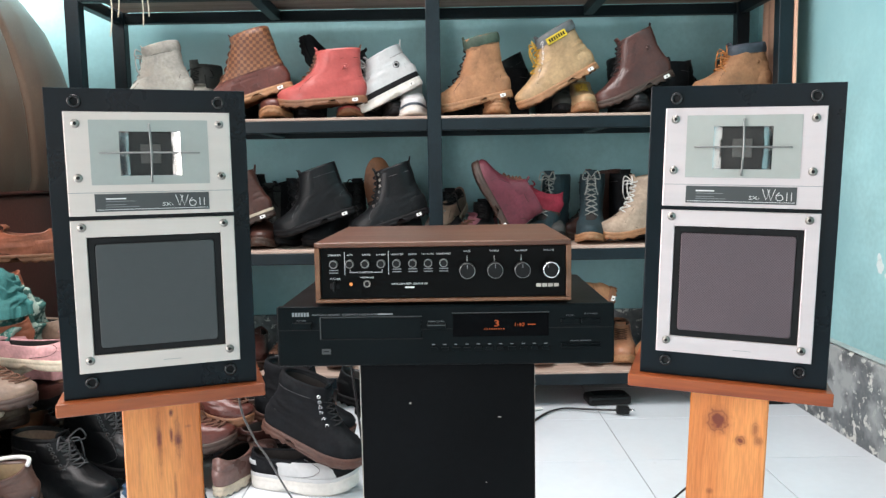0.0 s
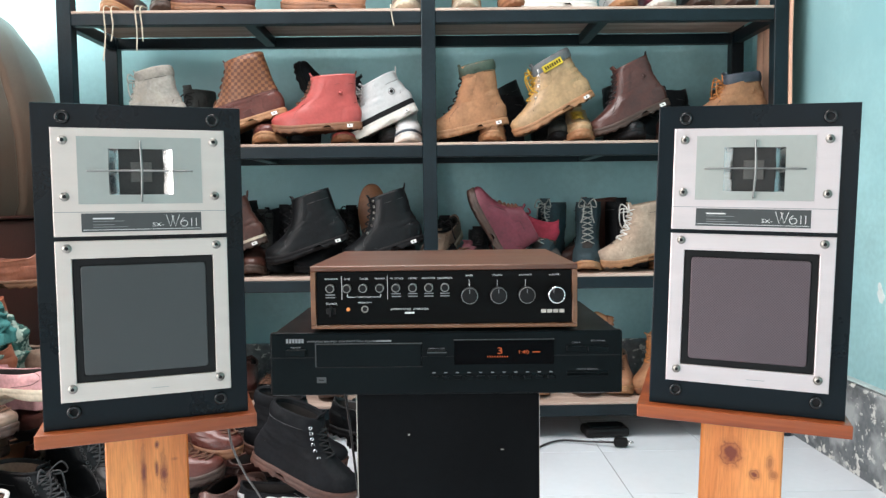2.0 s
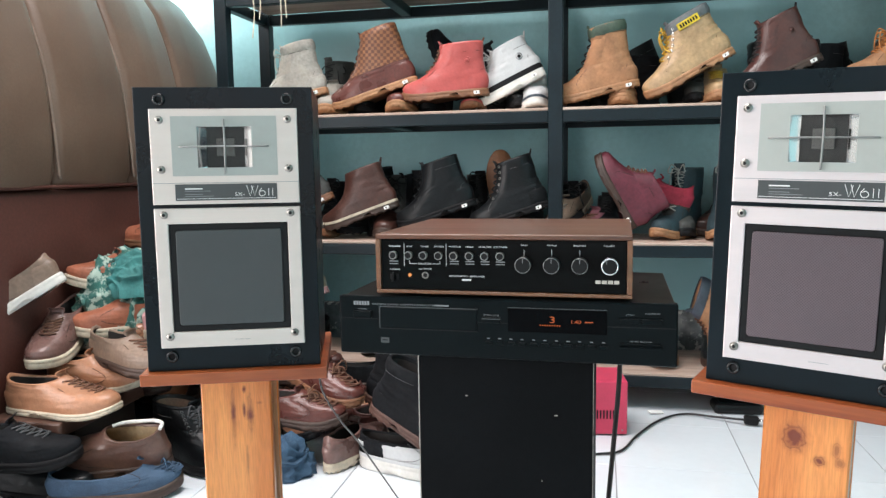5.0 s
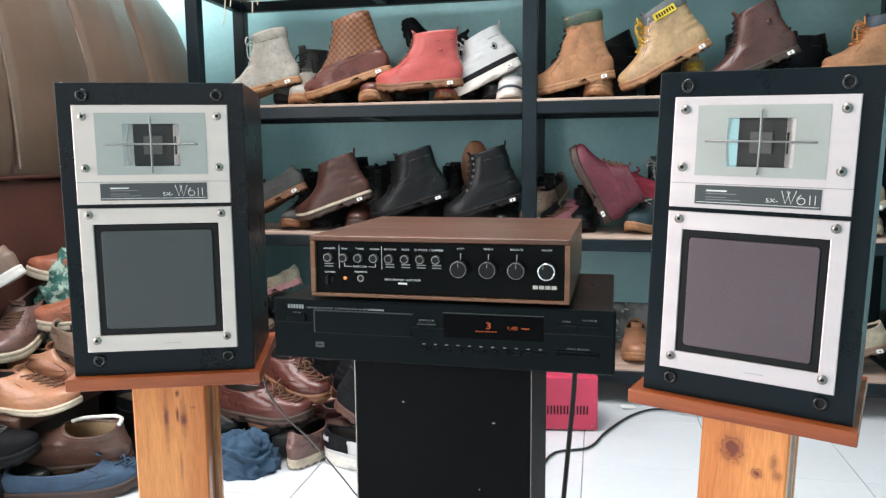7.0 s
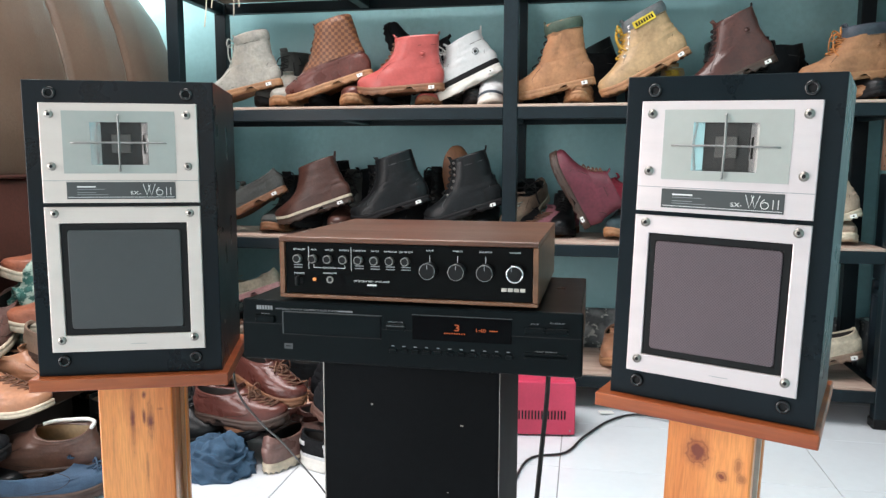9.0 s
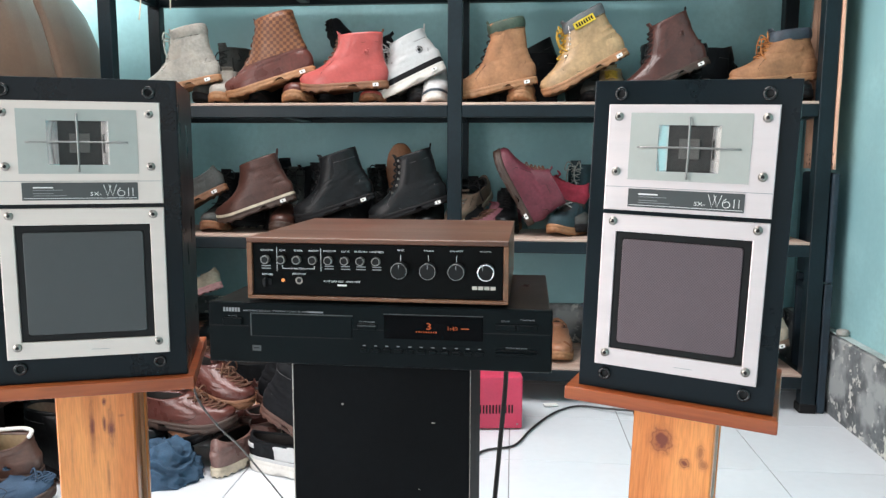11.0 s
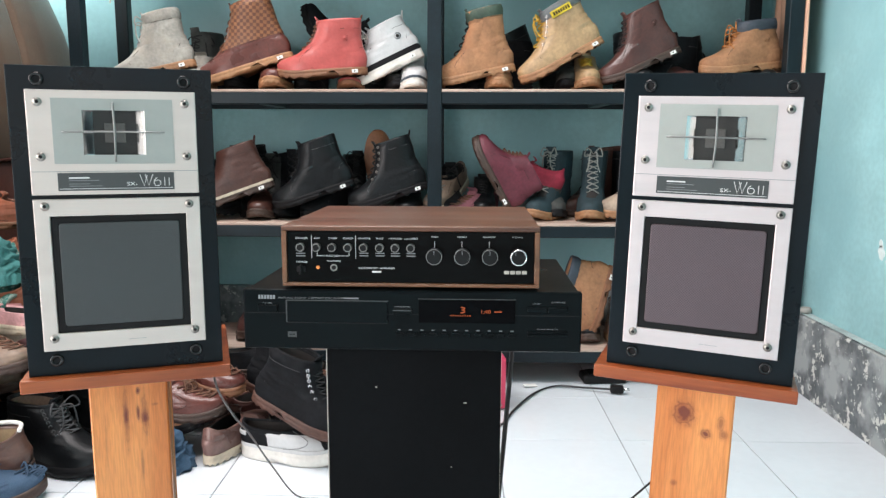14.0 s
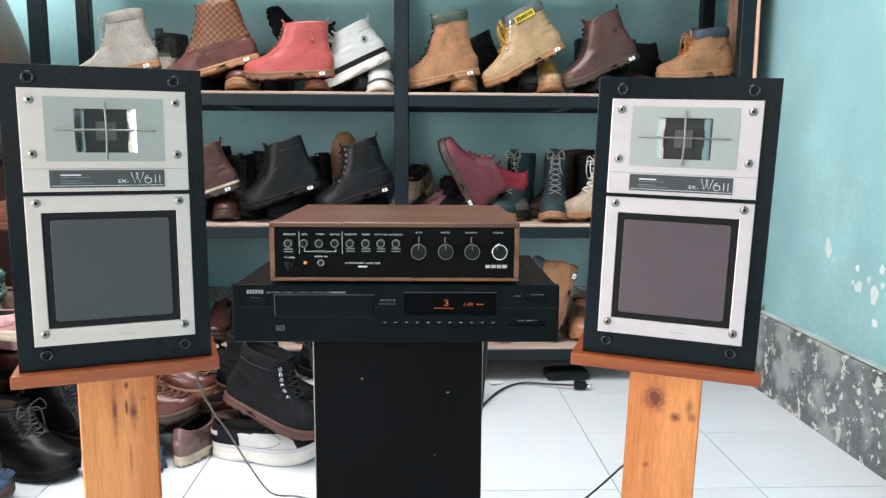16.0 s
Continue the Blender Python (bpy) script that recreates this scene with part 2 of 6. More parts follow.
M_SCREW = mat("dull_screw_steel", (0.36, 0.34, 0.31), 0.35, metal=0.9, vary=0.2, bump=0.1)
M_BLACK = mat("black_plastic", (0.006, 0.006, 0.0065), 0.42, vary=0.2, bump=0.05, spec=0.25)
M_CUP = mat("black_rubber_cup", (0.006, 0.007, 0.008), 0.22, bump=0, vary=0.1)
M_HOLE = mat("black_recess", (0.004, 0.004, 0.005), 0.8, bump=0)
M_LABEL = mat("grey_label_foil", (0.075, 0.08, 0.08), 0.4, metal=0.4, vary=0.05, bump=0)
M_INK = mat("white_print", (0.78, 0.78, 0.76), 0.5, bump=0, vary=0.02)
M_INKDIM = mat("grey_print", (0.24, 0.25, 0.255), 0.5, bump=0, vary=0.02)
# Same grille twice: plum and darker tints carry each speaker's light in the colour.
M_GRILLE = mesh_grille("perforated_grille_rosy_light", (0.125, 0.093, 0.104), (0.078, 0.057, 0.064), 430)
M_GRILLE_D = mesh_grille("perforated_grille_dim_light", (0.070, 0.076, 0.077), (0.05, 0.054, 0.055), 800)
M_HORNMESH = mesh_grille("horn_mesh", (0.05, 0.048, 0.045), (0.01, 0.01, 0.01), 700)
M_DOMEMESH = mesh_grille("dome_mesh", (0.13, 0.125, 0.115), (0.05, 0.048, 0.045), 700)
M_PLATE = wood("stand_plate_red_wood", (0.22, 0.040, 0.010), (0.46, 0.115, 0.028), 0.38, 0, ring=5, coat=0.18)
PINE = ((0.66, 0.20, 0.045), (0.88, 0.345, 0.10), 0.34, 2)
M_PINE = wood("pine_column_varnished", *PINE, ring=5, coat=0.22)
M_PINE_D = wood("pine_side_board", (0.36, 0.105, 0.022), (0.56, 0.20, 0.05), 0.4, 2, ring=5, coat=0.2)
M_STRIP_W = wood("reddish_edge_lath", (0.40, 0.16, 0.07), (0.58, 0.30, 0.16), 0.45, 2)
M_STRIP = mat("pale_edge_strip", (0.55, 0.50, 0.44), 0.6)
M_WALNUT = wood("amplifier_walnut_veneer", (0.075, 0.027, 0.014), (0.165, 0.068, 0.038), 0.33, 0, ring=9, coat=0.25, pale=(0.26, 0.17, 0.13))
M_WALNUT_E = wood("amplifier_walnut_edge", (0.16, 0.065, 0.03), (0.24, 0.11, 0.055), 0.35, 0, ring=9, coat=0.2)
M_FACE = mat("amplifier_black_face", (0.0025, 0.0025, 0.0026), 0.30, vary=0.2, bump=0.03, spec=0.10)
M_CD = mat("player_black_metal", (0.0025, 0.0047, 0.0056), 0.30, vary=0.2, fine=300, bump=0.03, spec=0.12)
M_CDGLASS = mat("display_window", (0.0025, 0.0025, 0.003), 0.14, bump=0, spec=0.06)
M_AMBER = glow("amber_display", (1.0, 0.17, 0.02), 0.28)
M_LED = glow("orange_pilot_lamp", (1.0, 0.36, 0.10), 0.8)
M_PED = mat("pedestal_black_paint", (0.0045, 0.005, 0.0058), 0.62, vary=0.25, scale=6, bump=0.08, spec=0.07, stain=((0.25, 0.25, 0.25), 0.80, 0.84, 25))
M_CABLE = mat("black_cable_rubber", (0.010, 0.010, 0.011), 0.45, bump=0)
M_CABLE_G = mat("grey_cable", (0.10, 0.095, 0.09), 0.5, bump=0)
M_RED = mat("red_painted_metal", (0.62, 0.05, 0.11), 0.35, vary=0.08, bump=0.03)
M_SOFA = mat("brown_leather", (0.135, 0.090, 0.064), 0.36, vary=0.2, scale=4, fine=160, bump=0.25, stain=((0.115, 0.068, 0.045), 0.45, 0.75, 2.5))
M_SOFA_D = mat("dark_red_brown_leather", (0.085, 0.030, 0.022), 0.45, vary=0.25, scale=4, bump=0.2)
M_PIPING = mat("leather_piping", (0.21, 0.15, 0.115), 0.4, vary=0.2)
M_TOWEL = mat("peach_cloth", (0.72, 0.43, 0.30), 0.85, vary=0.12, scale=10, bump=0.3)
M_NAVY = mat("navy_sheet", (0.015, 0.03, 0.045), 0.5, vary=0.3, bump=0.1)
M_DOT = mat("dark_dot_print", (0.03, 0.03, 0.035), 0.7, bump=0)


# ---- mesh tools ----
def part(name, bm, material, parent=None, label="", smooth=False):
    me = bpy.data.meshes.new(name)
    bm.to_mesh(me)
    bm.free()
    me.materials.append(material)
    if smooth:
        me.shade_smooth()
    ob = new(name, me)
    if parent:
        ob.parent = parent
    if label:
        ob["label"] = label
    return ob


def thing(name, m, label, category, group="", kind=""):
    ob = new(name)
    ob.empty_display_size = 0.05
    ob.matrix_basis = m
    return tagged(ob, label, category, group, kind)


def box(x0, x1, y0, y1, z0, z1, bevel=0.0, seg=1, bm=None, rot=None):
    own = bm is None
    b = bm or bmesh.new()
    g = bmesh.ops.create_cube(b, size=1.0)
    vs = g["verts"]
    c = Vector(((x0 + x1) / 2, (y0 + y1) / 2, (z0 + z1) / 2))
    for v in vs:
        v.co = Vector((v.co.x * (x1 - x0), v.co.y * (y1 - y0), v.co.z * (z1 - z0)))
        if rot:
            v.co = rot @ v.co
        v.co += c
    if bevel > 0:
        es = list({e for v in vs for e in v.link_edges})
        bmesh.ops.bevel(b, geom=es, offset=bevel, segments=seg, affect="EDGES", profile=0.5)
    return b


def cyl(p, axis, r, h, seg=20, r2=None, bm=None, bevel=0.0):
    """A cylinder whose base centre is p, along axis."""
    b = bm or bmesh.new()
    q = Vector(axis).to_track_quat("Z", "Y").to_matrix().to_4x4()
    m = Matrix.Translation(Vector(p) + Vector(axis).normalized() * h / 2) @ q
    g = bmesh.ops.create_cone(b, cap_ends=True, segments=seg, radius1=r, radius2=r if r2 is None else r2, depth=h, matrix=m)
    if bevel > 0:
        es = [e for e in {e for v in g["verts"] for e in v.link_edges} if any(len(f.verts) > 4 for f in e.link_faces)]
        bmesh.ops.bevel(b, geom=es, offset=bevel, segments=2, affect="EDGES", profile=0.5)
    return b


def ring(p, axis, r, t, seg=24, sides=8, bm=None):
    """A torus round p."""
    b = bm or bmesh.new()
    q = Vector(axis).to_track_quat("Z", "Y").to_matrix()
    rows = []
    for i in range(seg):
        a = 2 * math.pi * i / seg
        rows.append([b.verts.new(Vector(p) + q @ Vector(((r + t * math.cos(c)) * math.cos(a), (r + t * math.cos(c)) * math.sin(a), t * math.sin(c))))
                     for c in (2 * math.pi * j / sides for j in range(sides))])
    for i in range(seg):
        for j in range(sides):
            b.faces.new((rows[i][j], rows[(i + 1) % seg][j], rows[(i + 1) % seg][(j + 1) % sides], rows[i][(j + 1) % sides]))
    return b


def smooth_line(pts, n=6):
    P = [Vector(p) for p in pts]
    P = [P[0]] + P + [P[-1]]
    out = []
    for i in range(1, len(P) - 2):
        for k in range(n):
            t = k / n
            a, b, c, d = P[i - 1], P[i], P[i + 1], P[i + 2]
            out.append(0.5 * ((2 * b) + (c - a) * t + (2 * a - 5 * b + 4 * c - d) * t * t + (3 * b - a - 3 * c + d) * t ** 3))
    out.append(P[-2])
    return out


def tube(pts, r, sides=6, bm=None, n=6):
    b = bm or bmesh.new()
    P = smooth_line(pts, n) if n > 1 else [Vector(p) for p in pts]
    rings = []
    for i, p in enumerate(P):
        d = (P[min(i + 1, len(P) - 1)] - P[max(i - 1, 0)])
        d = d.normalized() if d.length > 1e-9 else Vector((0, 0, 1))
        side = d.cross(Vector((0.13, 0.21, 1))).normalized()
        up = side.cross(d)
        rings.append([b.verts.new(p + r * (math.cos(a) * side + math.sin(a) * up)) for a in (2 * math.pi * k / sides for k in range(sides))])
    for i in range(len(rings) - 1):
        for k in range(sides):
            b.faces.new((rings[i][k], rings[i][(k + 1) % sides], rings[i + 1][(k + 1) % sides], rings[i + 1][k]))
    b.faces.new(rings[0][::-1])
    b.faces.new(rings[-1])
    return b


def slab(outline, y0, y1, bevel=0.0, bm=None):
    """A plate with the given x,z outline between two depths."""
    b = bm or bmesh.new()
    f = [b.verts.new((x, y0, z)) for x, z in outline]
    k = [b.verts.new((x, y1, z)) for x, z in outline]
    n = len(outline)
    top, back = b.faces.new(f), b.faces.new(k[::-1])
    for i in range(n):
        b.faces.new((f[i], k[i], k[(i + 1) % n], f[(i + 1) % n]))
    bmesh.ops.recalc_face_normals(b, faces=b.faces[:])
    if bevel:
        bmesh.ops.bevel(b, geom=[e for e in top.edges], offset=bevel, segments=2, affect="EDGES", profile=0.5)
    return b


def rounded(x0, x1, z0, z1, r, n=4):
    out = []
    for cx, cz, a0 in ((x1 - r, z0 + r, -90), (x1 - r, z1 - r, 0), (x0 + r, z1 - r, 90), (x0 + r, z0 + r, 180)):
        for k in range(n + 1):
            a = radians(a0 + 90 * k / n)
            out.append((cx + r * math.cos(a), cz + r * math.sin(a)))
    return out


def framed(x0, x1, z0, z1, hx0, hx1, hz0, hz1, y0, y1, bevel=0.0):
    """A plate with a rectangular opening: front at y0, back at y1."""
    b = bmesh.new()
    o = [(x0, z0), (x1, z0), (x1, z1), (x0, z1)]
    i = [(hx0, hz0), (hx1, hz0), (hx1, hz1), (hx0, hz1)]
    V = {}
    for nm, pts in (("o", o), ("i", i)):
        for y in (y0, y1):
            V[nm, y] = [b.verts.new((x, y, z)) for x, z in pts]
    for k in range(4):
        j = (k + 1) % 4
        b.faces.new((V["o", y0][k], V["o", y0][j], V["i", y0][j], V["i", y0][k]))
        b.faces.new((V["o", y1][j], V["o", y1][k], V["i", y1][k], V["i", y1][j]))
        b.faces.new((V["o", y0][j], V["o", y0][k], V["o", y1][k], V["o", y1][j]))
        b.faces.new((V["i", y0][k], V["i", y0][j], V["i", y1][j], V["i", y1][k]))
    bmesh.ops.recalc_face_normals(b, faces=b.faces[:])
    if bevel:
        bmesh.ops.bevel(b, geom=[e for e in b.edges if all(abs(v.co.y - y0) < 1e-6 for v in e.verts) and any(abs(f.normal.y) < 0.5 for f in e.link_faces)],
                        offset=bevel, segments=2, affect="EDGES", profile=0.5)
    return b


def letters(text, x, z, y, height, material, parent, align="CENTER", width=None, name="lettering", shear=0.0):
    """Printed words on a face that looks towards -y."""
    cu = bpy.data.curves.new(name, "FONT")
    cu.body, cu.size, cu.align_x, cu.extrude, cu.shear = text, height * 1.4, align, 0.0001, shear
    cu.resolution_u = 2
    tmp = new("tmp_text", cu)
    dg = bpy.context.evaluated_depsgraph_get()
    me = bpy.data.meshes.new_from_object(tmp.evaluated_get(dg))
    bpy.data.objects.remove(tmp)
    bpy.data.curves.remove(cu)
    if width:
        xs = [v.co.x for v in me.vertices]
        k = width / max(1e-6, max(xs) - min(xs))
        for v in me.vertices:
            v.co.x *= k
    me.materials.clear()
    me.materials.append(material)
    ob = new(name, me)
    ob.parent = parent
    ob.matrix_basis = pose(x, y, z, 90, 0, 0)
    return ob


# ---- room ----
X0, X1, Y0, Y1, Z1 = -1.95, 1.455, -1.95, 3.09, 2.75


def wall_with_hole(name, fixed, axis, a0, a1, hole, label):
    """A 12 cm wall whose inner face lies at fixed; hole = (a, b, z0, z1) or None."""
    b = bmesh.new()
    d0, d1 = fixed
    def blk(p, q, z0, z1):
        if q - p < 1e-4 or z1 - z0 < 1e-4:
            return
        if axis == "x":
            box(d0, d1, p, q, z0, z1, bm=b)
        else:
            box(p, q, d0, d1, z0, z1, bm=b)
    if hole:
        h0, h1, hz0, hz1 = hole
        blk(a0, h0, 0, Z1)
        blk(h1, a1, 0, Z1)
        blk(h0, h1, 0, hz0)
        blk(h0, h1, hz1, Z1)
    else:
        blk(a0, a1, 0, Z1)
    return tagged(part(name, b, M_WALL), label, "wall", kind="structure")


wall_with_hole("wall_north", (Y1, Y1 + 0.12), "y", X0 - 0.12, X1 + 0.12, None, "teal painted plaster wall behind the shoe rack")
wall_with_hole("wall_east", (X1, X1 + 0.12), "x", Y0, Y1, None, "glossy teal painted wall with flaked spots")
wall_with_hole("wall_south", (Y0 - 0.12, Y0), "y", X0 - 0.12, X1 + 0.12, (-0.55, 1.35, 0.4, 2.1), "teal painted wall with a wide opening")


def paint_chips():
    e = bpy.data.objects["wall_east"]
    random.seed(11)
    for y, z, r in ((2.255, 0.518, 0.024), (2.261, 0.542, 0.012), (2.112, 0.489, 0.013), (2.1, 0.438, 0.022), (2.031, 0.433, 0.025), (2.008, 0.502, 0.014), (2.059, 0.466, 0.011), (2.002, 0.461, 0.012), (2.127, 0.448, 0.008), (2.228, 0.494, 0.007), (1.92, 0.56, 0.012), (2.02, 0.36, 0.014)):
        b = bmesh.new()
        ring_v = []
        for k in range(16):
            a = 2 * math.pi * k / 16
            q = r * (0.75 + 0.5 * noise.noise((y * 40 + math.cos(a), z * 40, math.sin(a))) + 0.2 * random.random())
            ring_v.append(b.verts.new((X1 - 0.0009, y + q * 0.8 * math.cos(a), z + q * math.sin(a))))
        b.faces.new(ring_v)
        g = bmesh.ops.extrude_face_region(b, geom=b.faces[:])
        for v in g["geom"]:
            if isinstance(v, bmesh.types.BMVert):
                v.co.x += 0.0008
        bmesh.ops.recalc_face_normals(b, faces=b.faces[:])
        part("paint_chip", b, M_CHIP, e, "bare pale patch where paint flaked off")


paint_chips()


def west_wall():
    b = bmesh.new()
    for p, q, z0, z1 in ((Y0, -0.75, 0, Z1), (-0.75, 0.95, 2.1, Z1), (0.95, 2.45, 0, Z1), (2.45, 3.0, 0, 1.28), (2.45, 3.0, 2.22, Z1), (3.0, Y1, 0, Z1)):
        box(X0 - 0.12, X0, p, q, z0, z1, bm=b)
    tagged(part("wall_west", b, M_WALL), "teal painted wall with a window and a doorway", "wall", kind="structure")


west_wall()
b = bmesh.new()
for a in ((X0 - 0.12, -1.12, Y0 - 0.12, Y1 + 0.12), (0.42, X1 + 0.12, Y0 - 0.12, Y1 + 0.12), (-1.12, 0.42, Y0 - 0.12, 0.83), (-1.12, 0.42, 2.37, Y1 + 0.12)):
    box(*a, Z1, Z1 + 0.1, bm=b)
tagged(part("ceiling", b, M_CEIL), "plain grey painted ceiling with a square skylight", "ceiling", kind="structure")

# painted cement dado along two walls, with a sloping top edge
DADO_H, DADO_T = 0.255, 0.032


def dado():
    b = bmesh.new()
    n = 60
    rows = []
    for i in range(n + 1):
        y = Y0 + (Y1 - Y0) * i / n
        w = 0.004 * noise.noise((y * 3, 0, 0))
        rows.append([b.verts.new(v) for v in ((X1, y, 0), (X1 - DADO_T + w, y, 0), (X1 - DADO_T + w, y, DADO_H - 0.004), (X1 - DADO_T + 0.004 + w, y, DADO_H), (X1, y, DADO_H + 0.004))])
    for i in range(n):
        for k in range(4):
            b.faces.new((rows[i][k], rows[i + 1][k], rows[i + 1][k + 1], rows[i][k + 1]))
    bmesh.ops.recalc_face_normals(b, faces=b.faces[:])
    d = tagged(part("baseboard", b, M_DADO), "grey flaking painted cement dado along the wall foot", "baseboard", kind="structure")
    part("ledge", box(X1 - DADO_T + 0.003, X1 - 0.001, Y0 + 0.01, Y1 - 0.04, DADO_H + 0.004, DADO_H + 0.008, 0.002), M_LEDGE, d, "pale cement ledge")
    b = box(X0, X1 - DADO_T - 0.002, Y1 - DADO_T, Y1 - 0.001, 0, DADO_H, 0.004)
    tagged(part("baseboard", b, M_DADO), "grey flaking painted dado behind the rack", "baseboard", kind="structure")


dado()
tagged(part("floor", box(X0 - 0.12, X1 + 0.12, Y0 - 0.12, Y1 + 0.12, -0.1, -0.0035), M_GROUT), "white glazed tile floor with grey joints", "floor", kind="structure")


# ---- shoe rack ----
RX0, RXC, RX1 = -0.955, 0.200, 1.335
PW = 0.046
RY0, RY1 = 2.65, 3.03
SHELF = (0.125, 0.549, 0.982, 1.408)


def rack():
    r = thing("shoe_rack", Matrix.Identity(4), "tall dark blue-black steel rack with pale plywood shelves full of shoes", "shelf rack")
    for x in (RX0, RXC, RX1):
        for y in (RY0, RY1 - 0.04):
            p = part("post", box(x, x + PW, y, y + 0.04, 0.012, 1.98, 0.002), M_RACK, r)
            part("foot_cap", box(x - 0.004, x + PW + 0.004, y - 0.004, y + 0.044, 0, 0.03, 0.003), M_BLACK, p, "black rubber foot cap")
    for z in (*SHELF, 1.834):
        for a, c in ((RX0 + PW, RXC), (RXC + PW, RX1)):
            part("board", box(a - 0.02 if a > 0 else a, c, RY0 + 0.003, RY1 - 0.041, z - 0.009, z, 0.0015), M_BOARD, r, "pale plywood shelf board")
            part("front_beam", box(a, c, RY0 + 0.002, RY0 + 0.032, z - 0.047, z - 0.0095, 0.002), M_RACK, r)
            part("back_beam", box(a, c, RY1 - 0.034, RY1 - 0.004, z - 0.047, z - 0.0095, 0.002), M_RACK, r)
            mid = (a + c) / 2
            part("cross_beam", box(mid - 0.018, mid + 0.018, RY0 + 0.033, RY1 - 0.035, z - 0.044, z - 0.0095, 0.002), M_RACK, r)
        for x in (RX0, RXC, RX1):
            part("side_beam", box(x + 0.008, x + 0.038, RY0 + 0.041, RY1 - 0.041, z - 0.047, z - 0.0095, 0.002), M_RACK, r)
    return r


rack()


# ---- loudspeakers ----
SW, SH, SD = 0.224, 0.369, 0.185


def tapered_hole(x0, x1, z0, z1, ix0, ix1, iz0, iz1, y0, y1, sides):
    b = bmesh.new()
    o = [b.verts.new((x, y0, z)) for x, z in ((x0, z0), (x1, z0), (x1, z1), (x0, z1))]
    i = [b.verts.new((x, y1, z)) for x, z in ((ix0, iz0), (ix1, iz0), (ix1, iz1), (ix0, iz1))]
    for k in sides:
        b.faces.new((o[k], o[(k + 1) % 4], i[(k + 1) % 4], i[k]))
    return b


def screw(x, z, y, parent):
    s = part("screw", cyl((x, y + 0.002, z), (0, -1, 0), 0.0055, 0.0045, 16, 0.0048), M_SCREW, parent, "hex-socket screw", True)
    part("socket", cyl((x, y - 0.0022, z), (0, -1, 0), 0.0022, 0.0006, 6), M_HOLE, s)


def loudspeaker(m, grille, silver):
    s = thing("loudspeaker", m, "black vinyl two-way loudspeaker with brushed silver front plates", "loudspeaker", "pair of loudspeakers")
    w = SW / 2
    b = framed(-w, w, 0, SH, -0.034, 0.034, 0.2665, 0.3185, 0.0, 0.03, 0.0012)
    box(-w, w, 0.0301, SD, 0, SH, bm=b)
    part("cabinet", b, M_VINYL, s)
    up = part("upper_plate", framed(-0.0925, 0.0925, 0.2197, 0.3415, -0.034, 0.034, 0.2665, 0.3185, -0.0055, -0.0006, 0.0012), silver, s, "brushed silver plate")
    part("inset", framed(-0.066, 0.066, 0.256, 0.332, -0.034, 0.034, 0.2665, 0.3185, -0.0062, -0.0056, 0.0), M_INSET, up, "matt grey horn plate")
    part("seam", box(-0.092, 0.092, -0.00575, -0.0054, 0.2468, 0.2474), M_INKDIM, up)
    part("horn_throat", tapered_hole(-0.034, 0.034, 0.2665, 0.3185, -0.0235, 0.0235, 0.268, 0.317, -0.006, 0.004, (0, 1, 2, 3)), M_CHROME, up, "mirror-bright horn throat")
    part("horn_mesh", box(-0.0235, 0.0235, 0.0035, 0.0055, 0.268, 0.317), M_HORNMESH, up, "fine dark mesh")
    part("dome_cover", box(-0.0115, 0.0115, 0.0015, 0.0034, 0.281, 0.304, 0.0006), M_DOMEMESH, up, "grey mesh dome cover")
    part("guard_bar", tube([(-0.056, -0.0095, 0.2932), (0, -0.0112, 0.2936), (0.056, -0.0095, 0.2932)], 0.0011, 8), M_BAR, up, "thin steel guard bar", True)
    part("guard_bar", tube([(0.0, -0.0085, 0.2585), (0.0012, -0.0125, 0.2936), (0.0, -0.0085, 0.3275)], 0.0013, 8), M_BAR, up, "thin steel guard bar", True)
    lab = part("label_plate", box(-0.064, 0.064, -0.0064, -0.0057, 0.2245, 0.2455), M_LABEL, up, "grey foil label with white print")
    part("rule", box(-0.0625, 0.0625, -0.0067, -0.0065, 0.2265, 0.2271), M_INK, lab)
    part("maker_mark", box(-0.052, -0.030, -0.0067, -0.0065, 0.2388, 0.2404), M_INK, lab)
    for k, (x1, z) in enumerate(((-0.020, 0.2362), (-0.030, 0.2322), (-0.016, 0.2296))):
        part("print_line", box(-0.052, x1, -0.0067, -0.0065, z, z + 0.0007), M_INKDIM, lab)
    letters("SX-", 0.0165, 0.2298, -0.0066, 0.0045, M_INK, lab, "CENTER", 0.012)
    for stroke in ([(0.0, 1.0), (0.22, 0.0), (0.42, 0.95)], [(0.30, 1.0), (0.50, 0.0), (0.74, 1.0)], [(0.98, 0.72), (0.84, 0.50), (0.80, 0.25), (0.88, 0.03), (1.05, 0.0), (1.18, 0.14), (1.17, 0.38), (1.02, 0.50), (0.86, 0.40)], [(1.42, 0.0), (1.42, 0.72)], [(1.68, 0.0), (1.68, 0.72)]):
        part("numeral_stroke", tube([(0.0255 + 0.0195 * x, -0.0066, 0.2293 + 0.0135 * z) for x, z in stroke], 0.00045, 5, n=1 if len(stroke) < 5 else 4), M_INK, lab)
    lo = part("lower_plate", framed(-0.0925, 0.0925, 0.0317, 0.2148, -0.0755, 0.0755, 0.053, 0.1945, -0.0055, -0.0006, 0.0012), silver, s, "brushed silver plate")
    part("gasket", framed(-0.0755, 0.0755, 0.053, 0.1945, -0.0665, 0.0665, 0.062, 0.1855, -0.0036, -0.0008, 0.0015), M_BLACK, lo, "black rubber gasket")
    part("grille", slab(rounded(-0.0672, 0.0672, 0.0613, 0.1862, 0.004), -0.0056, -0.001, 0.0012), grille, lo, "fine perforated metal grille")
